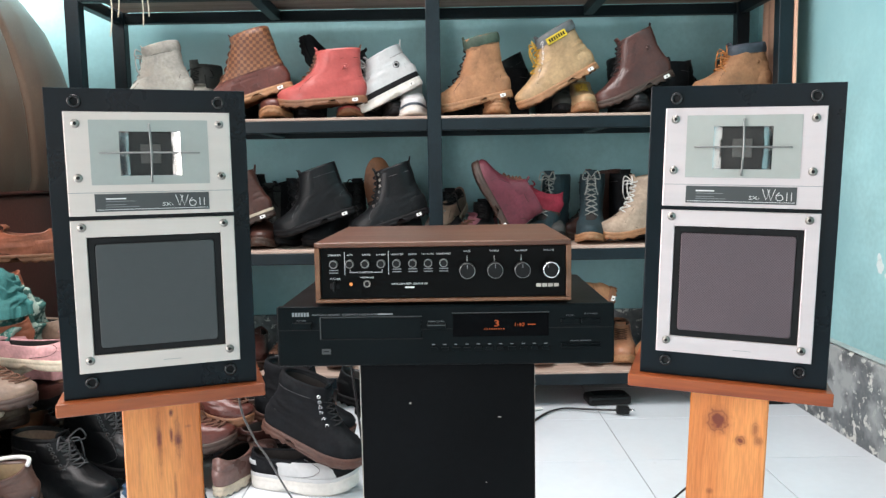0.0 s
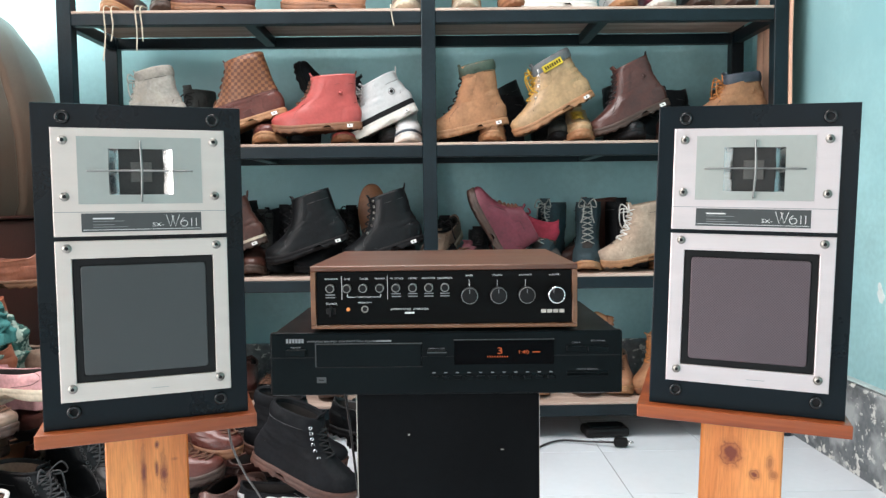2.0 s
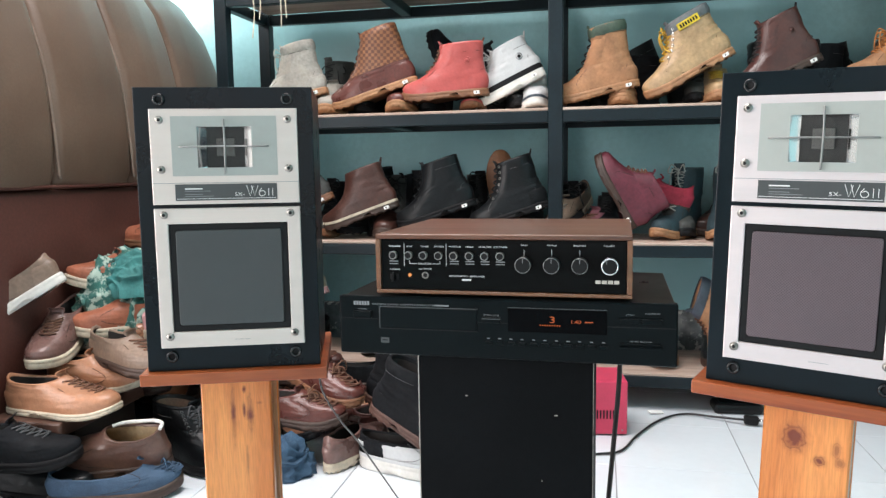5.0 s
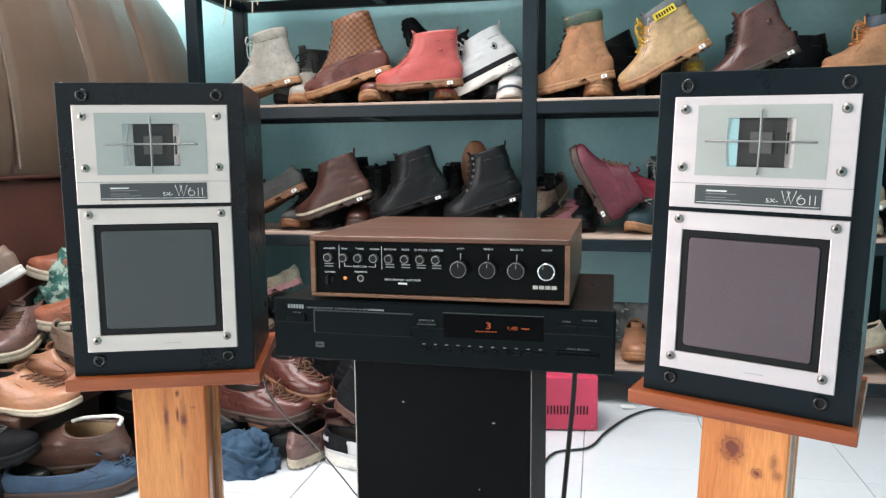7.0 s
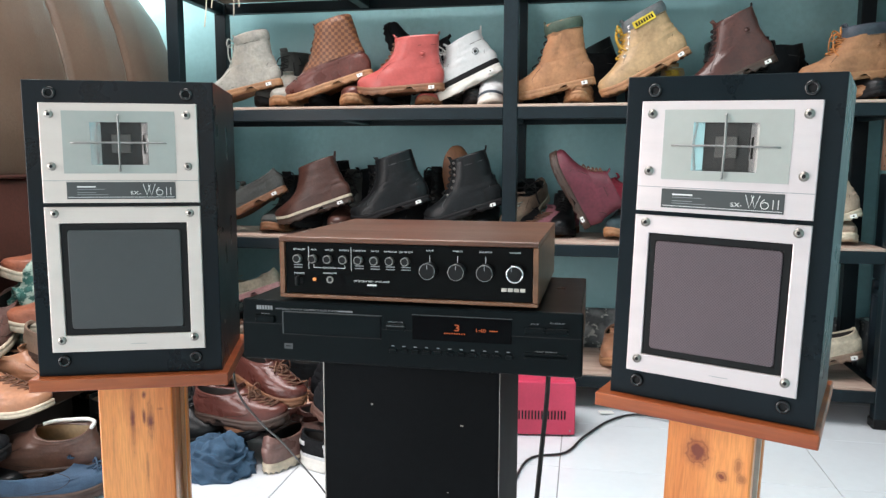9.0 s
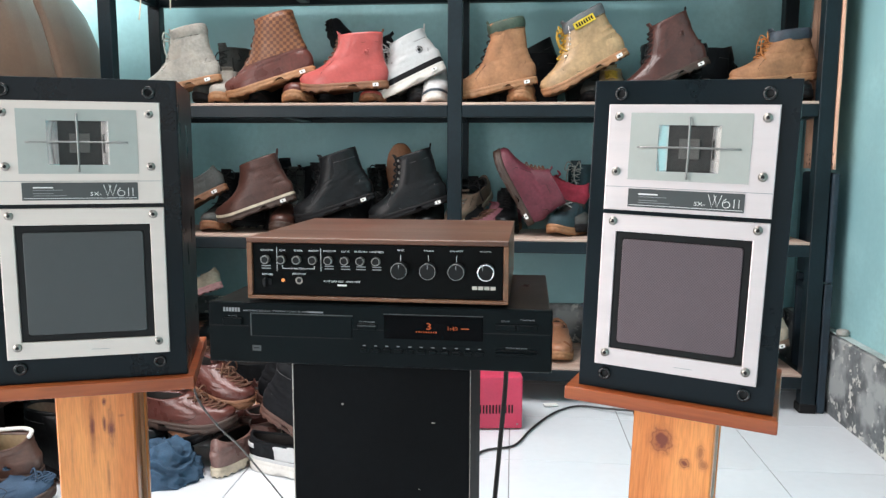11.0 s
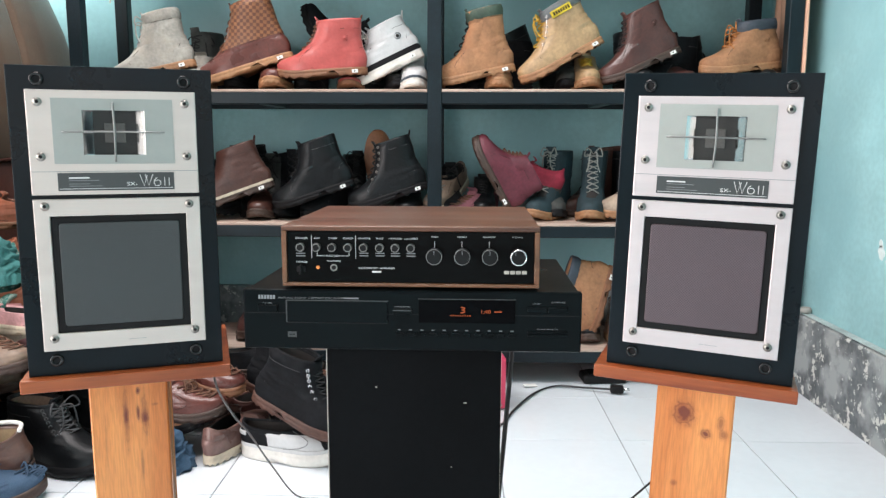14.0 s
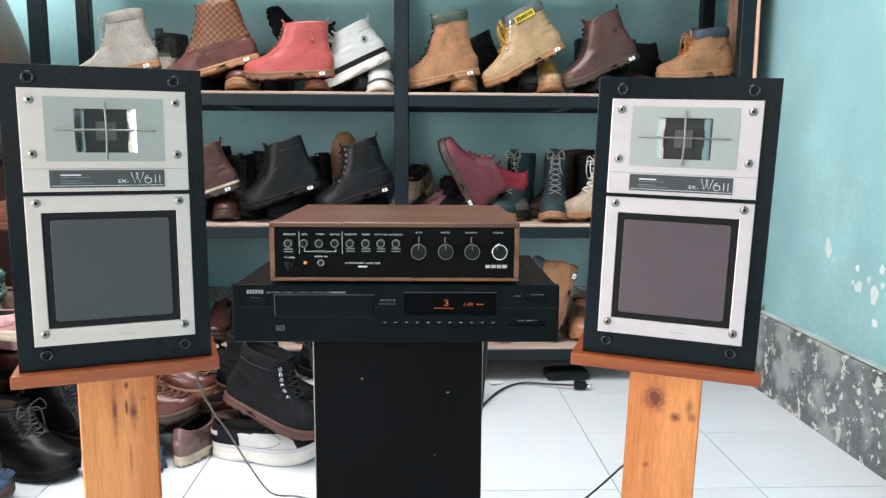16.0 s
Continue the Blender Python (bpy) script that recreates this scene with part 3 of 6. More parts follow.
    part("small_print", box(0.002, 0.022, -0.0058, -0.0055, 0.0405, 0.0409), M_INKDIM, lo)
    for x in (-0.080, 0.080):
        for z in (0.2645, 0.3275):
            screw(x, z, -0.0055, up)
        for z in (0.047, 0.2065):
            screw(x, z, -0.0055, lo)
        for z in (0.0195, 0.3535):
            h = part("fixing_cup", ring((x, -0.0015, z), (0, 1, 0), 0.0058, 0.0021, 24, 8), M_CUP, s, "black grille fixing cup", True)
            part("recess", cyl((x, 0.0, z), (0, -1, 0), 0.0045, 0.0008, 20), M_HOLE, h)
    return s


def speaker_stand(m, px0, px1, cx, height, knots, lath):
    """Origin on the floor under the middle of the plate's front edge."""
    s = thing("speaker_stand", m, "varnished pine column stand with a reddish wooden top plate", "speaker stand", "pair of stands")
    part("top_plate", box(px0, px1, -0.014, 0.205, height - 0.016, height, 0.0015, 2), M_PLATE, s, "reddish brown plank")
    c = part("column", box(cx - 0.047, cx + 0.047, 0.03, 0.052, 0.02, height - 0.0165, 0.002), knotty(wood("pine_knotty_board", *PINE, ring=8, fine=110, coat=0.22), [(cx + x, height + z, rx, rz, d) for x, z, rx, rz, d in knots]), s, "knotty honey-coloured pine board")
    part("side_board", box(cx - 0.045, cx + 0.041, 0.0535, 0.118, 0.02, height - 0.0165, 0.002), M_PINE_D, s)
    part("edge_strip", box(cx + 0.0415, cx + 0.046, 0.056, 0.060, 0.02, height - 0.017), lath, s, "bare edge lath")
    part("edge_strip", box(cx + 0.0415, cx + 0.046, 0.104, 0.112, 0.02, height - 0.017), lath, s, "bare edge lath")
    part("back_board", box(cx - 0.047, cx + 0.047, 0.119, 0.135, 0.02, height - 0.0165, 0.002), M_PINE, s)
    part("base_plate", box(px0 + 0.01, px1 - 0.01, -0.01, 0.2, 0, 0.0195, 0.002), M_PLATE, s)
    return s


KN_R = ((-0.012, -0.062, 0.020, 0.024, 0.95), (0.016, -0.085, 0.009, 0.009, 0.95), (0.033, -0.068, 0.007, 0.016, 0.6), (0.037, -0.083, 0.008, 0.010, 0.6), (0.006, -0.012, 0.006, 0.022, 0.5), (-0.018, -0.158, 0.006, 0.006, 0.6), (0.02, -0.25, 0.008, 0.009, 0.9))
KN_L = ((-0.0045, -0.070, 0.0040, 0.016, 1.0), (-0.0045, -0.072, 0.0050, 0.060, 0.5), (0.010, -0.068, 0.0028, 0.014, 1.0), (0.018, -0.075, 0.0065, 0.013, 1.0), (0.018, -0.072, 0.0065, 0.042, 0.55), (0.011, -0.038, 0.0035, 0.007, 1.0), (0.012, -0.142, 0.0025, 0.034, 0.5), (-0.030, -0.11, 0.002, 0.05, 0.3), (0.031, -0.058, 0.006, 0.003, 0.5))

LEFT = pose(-0.105, 1.133, 0, 0, 0, 19.3)
RIGHT = pose(0.589, 1.132, 0, 0, 1.7, -20.2)
speaker_stand(LEFT, -0.120, 0.121, -0.006, 0.5295, KN_L, M_STRIP_W)
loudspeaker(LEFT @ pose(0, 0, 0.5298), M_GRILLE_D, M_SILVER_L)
speaker_stand(RIGHT, -0.129, 0.106, -0.006, 0.531, KN_R, M_STRIP)
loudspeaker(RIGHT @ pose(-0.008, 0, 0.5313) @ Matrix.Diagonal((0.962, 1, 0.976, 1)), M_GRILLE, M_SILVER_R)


# ---- pedestal and players ----
def pedestal():
    p = thing("pedestal_cabinet", pose(0.2475, 1.190, 0, 0, 0, -1.0), "tall black painted wooden pedestal cabinet with pale edges", "cabinet")
    part("body", box(-0.113, 0.113, 0.012, 0.25, 0, 0.5445, 0.002), M_PED, p)
    part("front_panel", box(-0.115, 0.115, 0, 0.0115, 0, 0.5445, 0.0012), M_PED, p)
    # The left pale strip paints in a highlight along the panel's edge.
    part("edge_strip", box(-0.1163, -0.1152, 0.0, 0.011, 0.001, 0.5435), M_STRIP, p, "pale edge strip, partly a painted highlight")
    part("edge_strip", box(0.1151, 0.1154, 0.0, 0.004, 0.001, 0.5435), M_STRIP, p, "pale edge strip, partly a painted highlight")
    for x, z, rx, rz in ((-0.05, 0.49, 0.0014, 0.0010), (0.068, 0.47, 0.002, 0.0006), (0.012, 0.30, 0.0008, 0.0008), (0.05, 0.38, 0.0008, 0.0006)):
        part("scuff", box(x - rx, x + rx, -0.0004, 0.0004, z - rz, z + rz), M_STRIP, p, "pale scuff in the paint")
    return p


pedestal()
CD_W, CD_H = 0.436, 0.0785


def cd_player():
    m = pose(0.245, 1.1735, 0.5455, 0, 0, -1.3)
    c = thing("disc_player", m, "black metal compact disc player with an amber display, on the pedestal", "disc player")
    w = CD_W / 2
    part("case", box(-w + 0.003, w - 0.003, 0.014, 0.278, 0.0, CD_H - 0.001, 0.0015), M_CD, c)
    part("front_panel", box(-w, w, 0, 0.0135, 0, CD_H, 0.0025, 2), M_CD, c)

    def P(px, py):
        return (px - 788.5) * 0.000723, (650 - py) * 0.00072

    def plate(name, x0, y0, x1, y1, mt, out=0.0012, bevel=0.0004, parent=c, label=""):
        a, zb = P(x0, y1)
        b2, zt = P(x1, y0)
        return part(name, box(a, b2, -out, 0.0005, zb, zt, bevel), mt, parent, label)

    plate("groove", 489, 583, 1088, 584.5, M_HOLE, 0.0002, 0)
    t = plate("disc_tray", 567, 561, 747, 600, M_CD, 0.0016, 0.0006, label="closed disc tray door")
    plate("tray_edge", 565.5, 559.5, 748.5, 560.8, M_LABEL, 0.0014, 0)
    plate("tray_edge", 565.5, 600.2, 748.5, 601.5, M_HOLE, 0.0014, 0)
    plate("tray_edge", 565.0, 561, 566.8, 600, M_LABEL, 0.0014, 0)
    plate("power_button", 515, 569, 550, 582, M_CD, 0.0035, 0.0008)
    plate("open_button", 757, 573, 790, 584, M_CD, 0.003, 0.0008)
    plate("button_shadow_gap", 757, 575.5, 790, 577, M_LABEL, 0.0034, 0)
    d = plate("display_window", 803, 556, 973, 598, M_CDGLASS, 0.0014, 0.0005, label="smoked display window with amber digits")
    plate("window_edge", 802, 554.6, 974, 555.8, M_LABEL, 0.0012, 0)
    for i in range(11):
        x = 762 + i * 20
        plate("track_button", x, 617, x + 13, 623.5, M_CD, 0.003, 0.0006)
        x0, z0 = P(x + 6, 612)
        part("number_mark", box(x0 - 0.002, x0 + 0.002, -0.0002, 0.0002, z0 - 0.0006, z0 + 0.0006), M_INKDIM, c)
    for x0, x1 in ((995, 1028), (1031, 1065)):
        plate("transport_button", x0, 568, x1, 577, M_CD, 0.003, 0.0006)
    plate("search_button", 995, 611, 1065, 615, M_CD, 0.003, 0.0006)
    plate("search_button", 995, 617, 1065, 621, M_CD, 0.003, 0.0006)
    plate("disc_mark", 567, 618, 583, 628, M_LABEL, 0.0002, 0, label="small silver disc emblem")
    plate("disc_mark_slot", 570, 622, 580, 623.5, M_CD, 0.0004, 0)
    x, z = P(531, 555)
    for k in range(6):
        part("maker_mark", box(x - 0.0112 + k * 0.0038, x - 0.0112 + k * 0.0038 + 0.0028, -0.0002, 0.0002, z - 0.0025, z + 0.0028), M_INKDIM, c)
    x, z = P(600, 556)
    letters("NATURAL SOUND  COMPACT DISC PLAYER", P(610, 0)[0] + 0.001, z - 0.0010, -0.0002, 0.0023, M_INKDIM, c, "CENTER", 0.086)
    part("print_line", box(P(670, 0)[0], P(696, 0)[0], -0.0002, 0.0002, z - 0.0008, z + 0.0012), M_INKDIM, c)
    letters("OPEN/CLOSE", P(773, 0)[0], P(0, 570)[1] - 0.0008, -0.0002, 0.0018, M_INKDIM, c, "CENTER", 0.02)
    letters("STOP", P(1011, 0)[0], P(0, 562)[1] - 0.0008, -0.0002, 0.0018, M_INKDIM, c, "CENTER", 0.010)
    letters("PLAY/PAUSE", P(1048, 0)[0], P(0, 559)[1] - 0.0008, -0.0002, 0.0018, M_INKDIM, c, "CENTER", 0.017)
    letters("MUSIC SEARCH", P(1030, 0)[0], P(0, 608)[1] - 0.0008, -0.0002, 0.0018, M_INKDIM, c, "CENTER", 0.026)
    letters("POWER", P(532, 0)[0], P(0, 566)[1] - 0.0008, -0.0002, 0.0016, M_INKDIM, c, "CENTER", 0.012)
    letters("3", P(881, 0)[0], P(0, 580)[1], -0.0016, 0.0085, M_AMBER, c, "CENTER", 0.0062)
    letters("1:40", P(921, 0)[0], P(0, 580)[1], -0.0016, 0.0046, M_AMBER, c, "CENTER", 0.012)
    for i in range(9):
        x, z = P(860 + i * 4.2, 584.5)
        part("level_mark", box(x - 0.0007, x + 0.0007, -0.0017, -0.0014, z - 0.0008, z + 0.0008), M_AMBER, c)
    x, z = P(943, 577)
    part("level_mark", box(x - 0.005, x + 0.005, -0.0017, -0.0014, z - 0.0006, z + 0.0006), M_AMBER, c)
    return c


cd_player()


def amplifier():
    m = pose(0.2435, 1.180, 0.6255, 0, 0, -1.3)
    a = thing("stereo_amplifier", m, "small vintage stereo amplifier in walnut veneer on the disc player", "amplifier")
    W, Hh, D, tk = 0.331, 0.0805, 0.30, 0.0065
    w = W / 2
    part("case_top", box(-w, w, 0, D, Hh - tk, Hh, 0.0008), M_WALNUT, a, "walnut veneer, worn pale along the edges")
    part("case_bottom", box(-w, w, 0, D, 0.002, tk, 0.0008), M_WALNUT_E, a)
    for x in (-w, w - tk):
        part("case_side", box(x, x + tk, 0.0003, D - 0.0003, tk + 0.0002, Hh - tk - 0.0002, 0.0006), M_WALNUT_E, a)
    part("inner_body", box(-w + tk + 0.001, w - tk - 0.001, 0.03, D - 0.005, tk + 0.001, Hh - tk - 0.001), M_BLACK, a)
    f = part("face_plate", box(-w + tk + 0.0005, w - tk - 0.0005, 0.0035, 0.029, tk + 0.0007, Hh - tk - 0.0007, 0.0006), M_FACE, a, "black face plate with white print")
    Y = 0.0034

    def P(px, py):
        return (px - 779) * 0.00074, (533 - py) * 0.00074 + 0.001

    for px in (589, 617, 644, 672, 699, 727, 754, 781):
        x, z = P(px, 463)
        b = part("push_button", cyl((x, Y, z), (0, -1, 0), 0.0052, 0.0075, 20, bevel=0.0006), M_SCREW, f, "round dull steel push button", True)
        part("button_ring", ring((x, Y - 0.0072, z), (0, 1, 0), 0.0049, 0.0005, 20, 6), M_BAR, b, "", True)
        part("button_cap", cyl((x, Y - 0.0075, z), (0, -1, 0), 0.0042, 0.0004, 18), M_BLACK, b)
    for px, mt, cap in ((822, M_BLACK, M_BLACK), (870, M_BLACK, M_BLACK), (917, M_BLACK, M_BLACK), (966, M_BLACK, M_SCREW)):
        x, z = P(px, 476)
        k = part("knob", cyl((x, Y, z), (0, -1, 0), 0.0098, 0.016, 28, bevel=0.0008), M_BLACK, f, "black knob with a bright rim", True)
        part("rim", ring((x, Y - 0.0155, z), (0, 1, 0), 0.0096, 0.0005 if px < 950 else 0.0011, 28, 6), M_BAR if px < 950 else M_CHROME, k, "bright metal rim", True)
        part("cap", cyl((x, Y - 0.0158, z), (0, -1, 0), 0.0086, 0.0005, 26), cap if px < 950 else M_BLACK, k)
        part("pointer", box(x - 0.0004 - (0.004 if px > 950 else 0), x + 0.0004 - (0.004 if px > 950 else 0), Y - 0.0168, Y - 0.0160, z + 0.003, z + 0.008), M_INKDIM, k)
    for px, word, wd in ((590, "SPEAKER", 0.0165), (617, "AUX", 0.008), (645, "TUNER", 0.0115), (672, "PHONO", 0.0125), (700, "MONITOR", 0.016), (727, "MODE", 0.010), (754, "HI-FILTER", 0.0165), (781, "LOUDNESS", 0.0175)):
        letters(word, P(px, 0)[0], P(0, 449)[1], Y - 0.0001, 0.0022, M_INK, f, "CENTER", wd)
    for px, word, wd in ((822, "BASS", 0.0085), (869, "TREBLE", 0.0125), (916, "BALANCE", 0.0155), (964, "VOLUME", 0.0135)):
        letters(word, P(px, 0)[0], P(0, 445)[1], Y - 0.0001, 0.0020, M_INK, f, "CENTER", wd)
        if px < 950:
            x, z = P(px, 457)
            part("dial_mark", box(x - 0.0003, x + 0.0003, Y - 0.0002, Y + 0.0002, z - 0.004, z + 0.004), M_INK, f)
    for px in (607.5, 684.5):
        x, z = P(px, 461)
        part("divider", box(x - 0.0003, x + 0.0003, Y - 0.0002, Y + 0.0002, z - 0.016, z + 0.014), M_INK, f)
    letters("FUNCTION", P(645, 0)[0], P(0, 480)[1], Y - 0.0001, 0.0024, M_INK, f, "CENTER", 0.018)
    for x0, x1 in ((617, 631), (659, 673)):
        a0, z = P(x0, 478.5)
        b0, _ = P(x1, 0)
        part("bracket_line", box(a0, b0, Y - 0.0002, Y + 0.0002, z - 0.0003, z + 0.0003), M_INK, f)
    for px in (617, 673):
        x, z = P(px, 476)
        part("bracket_line", box(x - 0.0003, x + 0.0003, Y - 0.0002, Y + 0.0002, z - 0.0018, z + 0.0022), M_INK, f)
    for px in (699, 727, 754, 781):
        for py in (473.5, 478):
            x, z = P(px, py)
            part("print_line", box(x - 0.0058, x + 0.0058, Y - 0.0002, Y + 0.0002, z - 0.0006, z + 0.0007), M_INKDIM, f)
    for py in (474.5, 479):
        x, z = P(588, py)
        part("print_line", box(x - 0.006, x + 0.006, Y - 0.0002, Y + 0.0002, z - 0.0006, z + 0.0007), M_INKDIM, f)
    letters("POWER", P(590, 0)[0], P(0, 491)[1], Y - 0.0001, 0.0024, M_INK, f, "CENTER", 0.014)
    letters("HEADPHONE", P(646, 0)[0], P(0, 489)[1], Y - 0.0001, 0.0020, M_INK, f, "CENTER", 0.0175)
    letters("INTEGRATED  AMPLIFIER", P(721, 0)[0], P(0, 501)[1], Y - 0.0001, 0.0023, M_INK, f, "CENTER", 0.047)
    x, z = P(721, 506)
    part("print_line", box(x - 0.006, x + 0.006, Y - 0.0002, Y + 0.0002, z - 0.0010, z + 0.0012), M_INK, f)
    x, z = P(962, 505)
    for k in range(4):
        part("maker_mark", box(x - 0.0145 + k * 0.0075, x - 0.0145 + k * 0.0075 + 0.0062, Y - 0.0002, Y + 0.0002, z - 0.0022, z + 0.0022), M_STRIP, f)
    x, z = P(589, 502)
    t = part("toggle_base", box(x - 0.006, x + 0.006, Y - 0.0012, Y + 0.0005, z - 0.004, z + 0.004, 0.0008), M_HOLE, f)
    part("toggle_lever", box(x - 0.0016, x + 0.0016, Y - 0.009, Y - 0.0012, z - 0.006, z + 0.006, 0.0008), M_BLACK, t, "black toggle lever")
    x, z = P(618, 499)
    part("pilot_lamp", cyl((x, Y, z), (0, -1, 0), 0.0022, 0.0015, 16), M_LED, f, "small glowing orange pilot lamp", True)
    x, z = P(646, 499)
    j = part("headphone_jack", ring((x, Y - 0.0005, z), (0, 1, 0), 0.0038, 0.0009, 22, 6), M_SCREW, f, "", True)
    part("jack_hole", cyl((x, Y, z), (0, -1, 0), 0.0032, 0.0004, 18), M_HOLE, j)
    return a


amplifier()


# ---- sofa ----
def sofa():
    s = thing("sofa", pose(-1.12, 0, 0), "large brown leather sofa with stitched vertical panels and rounded end", "sofa")
    ys, ye = 1.62, 3.03
    seams = (1.70, 2.025, 2.355, 2.67)
    # profile x (towards the room is +), z
    prof = [(0.0, 0.755), (0.018, 0.80), (0.022, 0.90), (0.016, 1.02), (0.0, 1.12), (-0.03, 1.24), (-0.07, 1.35), (-0.13, 1.44), (-0.21, 1.50), (-0.30, 1.51), (-0.40, 1.48), (-0.44, 1.36), (-0.45, 0.755)]

    def grid(prof, name, mt, puff, end_r):
        b = bmesh.new()
        n = 150
        rows = []
        for i in range(n + 1):
            y = ys + (ye - ys) * i / n
            d = min((abs(y - q) for q in seams))
            crease = -0.012 * math.exp(-(d / 0.012) ** 2) * puff
            swell = 0.010 * puff * min(1, d / 0.12)
            e = max(0.0, (y - (ye - end_r)) / end_r)
            shrink = math.sqrt(max(0.0, 1 - min(e, 0.999) ** 3.0))
            row = []
            for x, z in prof:
                f = (z - 0.755) / 0.675
                wob = 0.006 * noise.noise((y * 5, z * 4, 3.0)) * puff
                sx = x + crease + swell + wob
                zz = 0.755 + (z - 0.755) * (1 - (1 - shrink) * max(0.0, f) * 0.3)
                row.append(b.verts.new((sx - (1 - shrink) ** 2 * 0.06, y, zz)))
            rows.append(row)
        for i in range(n):
            for k in range(len(prof) - 1):
                b.faces.new((rows[i][k], rows[i + 1][k], rows[i + 1][k + 1], rows[i][k + 1]))
        b.faces.new(rows[-1])
        b.faces.new(rows[0][::-1])
        bmesh.ops.recalc_face_normals(b, faces=b.faces[:])
        return part(name, b, mt, s, "", True)

    grid(prof, "backrest", M_SOFA, 1.0, 0.24)
    part("base", box(-0.45, 0.004, ys, ye - 0.03, 0.03, 0.752, 0.02, 3), M_SOFA_D, s, "dark red-brown leather lower panel", True)
    part("seam_welt", tube([(0.008, ys + 0.01, 0.756), (0.010, 1.9, 0.757), (0.010, 2.4, 0.757), (0.004, 2.9, 0.757)], 0.006), M_SOFA_D, s, "dark seam", True)
    for q in seams:
        top = [(0.022, q, 0.78), (0.016, q, 0.90), (0.006, q, 1.02), (-0.010, q, 1.12), (-0.042, q, 1.22), (-0.088, q, 1.31), (-0.15, q, 1.38)]
        if q < 2.6:
            part("piping", tube(top, 0.0045), M_PIPING, s, "stitched leather piping", True)
    for x in (-0.4, -0.06):
        for y in (ys + 0.1, ye - 0.15):
            part("foot", cyl((x, y, 0), (0, 0, 1), 0.03, 0.032, 16), M_BLACK, s)
    return s


sofa()

# ---- shoe materials ----
LE = lambda n, c, r=0.42, **k: mat(n, c, r, **{**dict(vary=0.25, scale=18, fine=110, bump=0.35), **k})
M_GREY_N = LE("shoe_grey_nubuck", (0.36, 0.34, 0.30), 0.75, stain=((0.30, 0.26, 0.21), 0.5, 0.8, 9))
M_BROWN_L = LE("shoe_oxblood_leather", (0.115, 0.036, 0.028), 0.28)
M_CHECK = checker("shoe_brown_checker", (0.25, 0.105, 0.045), (0.11, 0.038, 0.02), 95)
M_CORAL = LE("shoe_coral_leather", (0.42, 0.078, 0.07), 0.36, vary=0.12)
M_WHITE = LE("shoe_white_leather", (0.56, 0.57, 0.57), 0.4, vary=0.06)
M_WHEAT = LE("shoe_wheat_nubuck", (0.36, 0.175, 0.085), 0.75, stain=((0.30, 0.135, 0.06), 0.5, 0.8, 9))
M_SAND = LE("shoe_sand_leather", (0.42, 0.275, 0.145), 0.45, stain=((0.46, 0.30, 0.15), 0.5, 0.8, 8))
M_DKBROWN = LE("shoe_dark_brown_leather", (0.085, 0.032, 0.026), 0.32)
M_BLACKL = LE("shoe_black_leather", (0.0075, 0.0088, 0.010), 0.36, vary=0.3, spec=0.28)
M_BLACKN = LE("shoe_black_nubuck", (0.009, 0.010, 0.012), 0.7, vary=0.35, spec=0.15, stain=((0.022, 0.023, 0.025), 0.55, 0.8, 12))
M_MAROON = LE("shoe_maroon_leather", (0.125, 0.022, 0.036), 0.5)
M_REDIN = LE("shoe_red_lining", (0.42, 0.03, 0.06), 0.7)
M_MAUVE = LE("shoe_mauve_suede", (0.24, 0.09, 0.11), 0.8)
M_TEALB = LE("shoe_dark_teal_nubuck", (0.020, 0.043, 0.052), 0.75)
M_BEIGE = LE("shoe_beige_suede", (0.42, 0.32, 0.24), 0.85)
M_TANL = LE("shoe_tan_leather", (0.43, 0.205, 0.115), 0.30, vary=0.16, stain=((0.30, 0.12, 0.06), 0.58, 0.9, 5))
M_RUST = LE("shoe_rust_leather", (0.36, 0.12, 0.066), 0.36)
M_TAUPE = LE("shoe_taupe_leather", (0.24, 0.165, 0.12), 0.45)
M_PLUM = LE("shoe_plum_brown_leather", (0.19, 0.105, 0.09), 0.28)
M_CHOC = LE("shoe_chocolate_leather", (0.075, 0.03, 0.022), 0.38)
M_CHOC2 = LE("shoe_warm_brown_leather", (0.12, 0.062, 0.045), 0.32)
M_BLUEC = LE("shoe_blue_canvas", (0.055, 0.10, 0.165), 0.85, fine=400)
M_DENIM = LE("denim_cloth", (0.038, 0.085, 0.145), 0.85, fine=400)
M_PINK = LE("shoe_pink_canvas", (0.62, 0.33, 0.33), 0.75)
M_DKGREY = LE("shoe_charcoal_suede", (0.06, 0.062, 0.058), 0.8)
M_S_TAN = LE("sole_tan_rubber", (0.36, 0.18, 0.085), 0.6)
M_S_GUM = LE("sole_gum_brown", (0.22, 0.095, 0.045), 0.55)
M_S_WHITE = LE("sole_white_rubber", (0.72, 0.70, 0.65), 0.5, vary=0.1)
M_S_CREAM = LE("sole_cream_crepe", (0.58, 0.50, 0.38), 0.6)
M_S_BLACK = LE("sole_black_rubber", (0.008, 0.008, 0.009), 0.6, spec=0.2)
M_S_DKBR = LE("sole_dark_brown", (0.06, 0.035, 0.026), 0.5)
M_L_DARK = LE("lace_charcoal", (0.07, 0.072, 0.075), 0.8, bump=0)
M_S_BROWN = LE("sole_brown_rubber", (0.085, 0.036, 0.024), 0.55)
M_L_BLACK = LE("lace_black", (0.015, 0.015, 0.016), 0.8, bump=0)
M_L_YEL = LE("lace_yellow", (0.62, 0.36, 0.04), 0.75, bump=0)
M_L_ORG = LE("lace_orange", (0.50, 0.19, 0.05), 0.75, bump=0)
M_L_BRN = LE("lace_brown", (0.16, 0.075, 0.045), 0.8, bump=0)
M_L_GREY = LE("lace_pale_grey", (0.36, 0.36, 0.33), 0.8, bump=0)
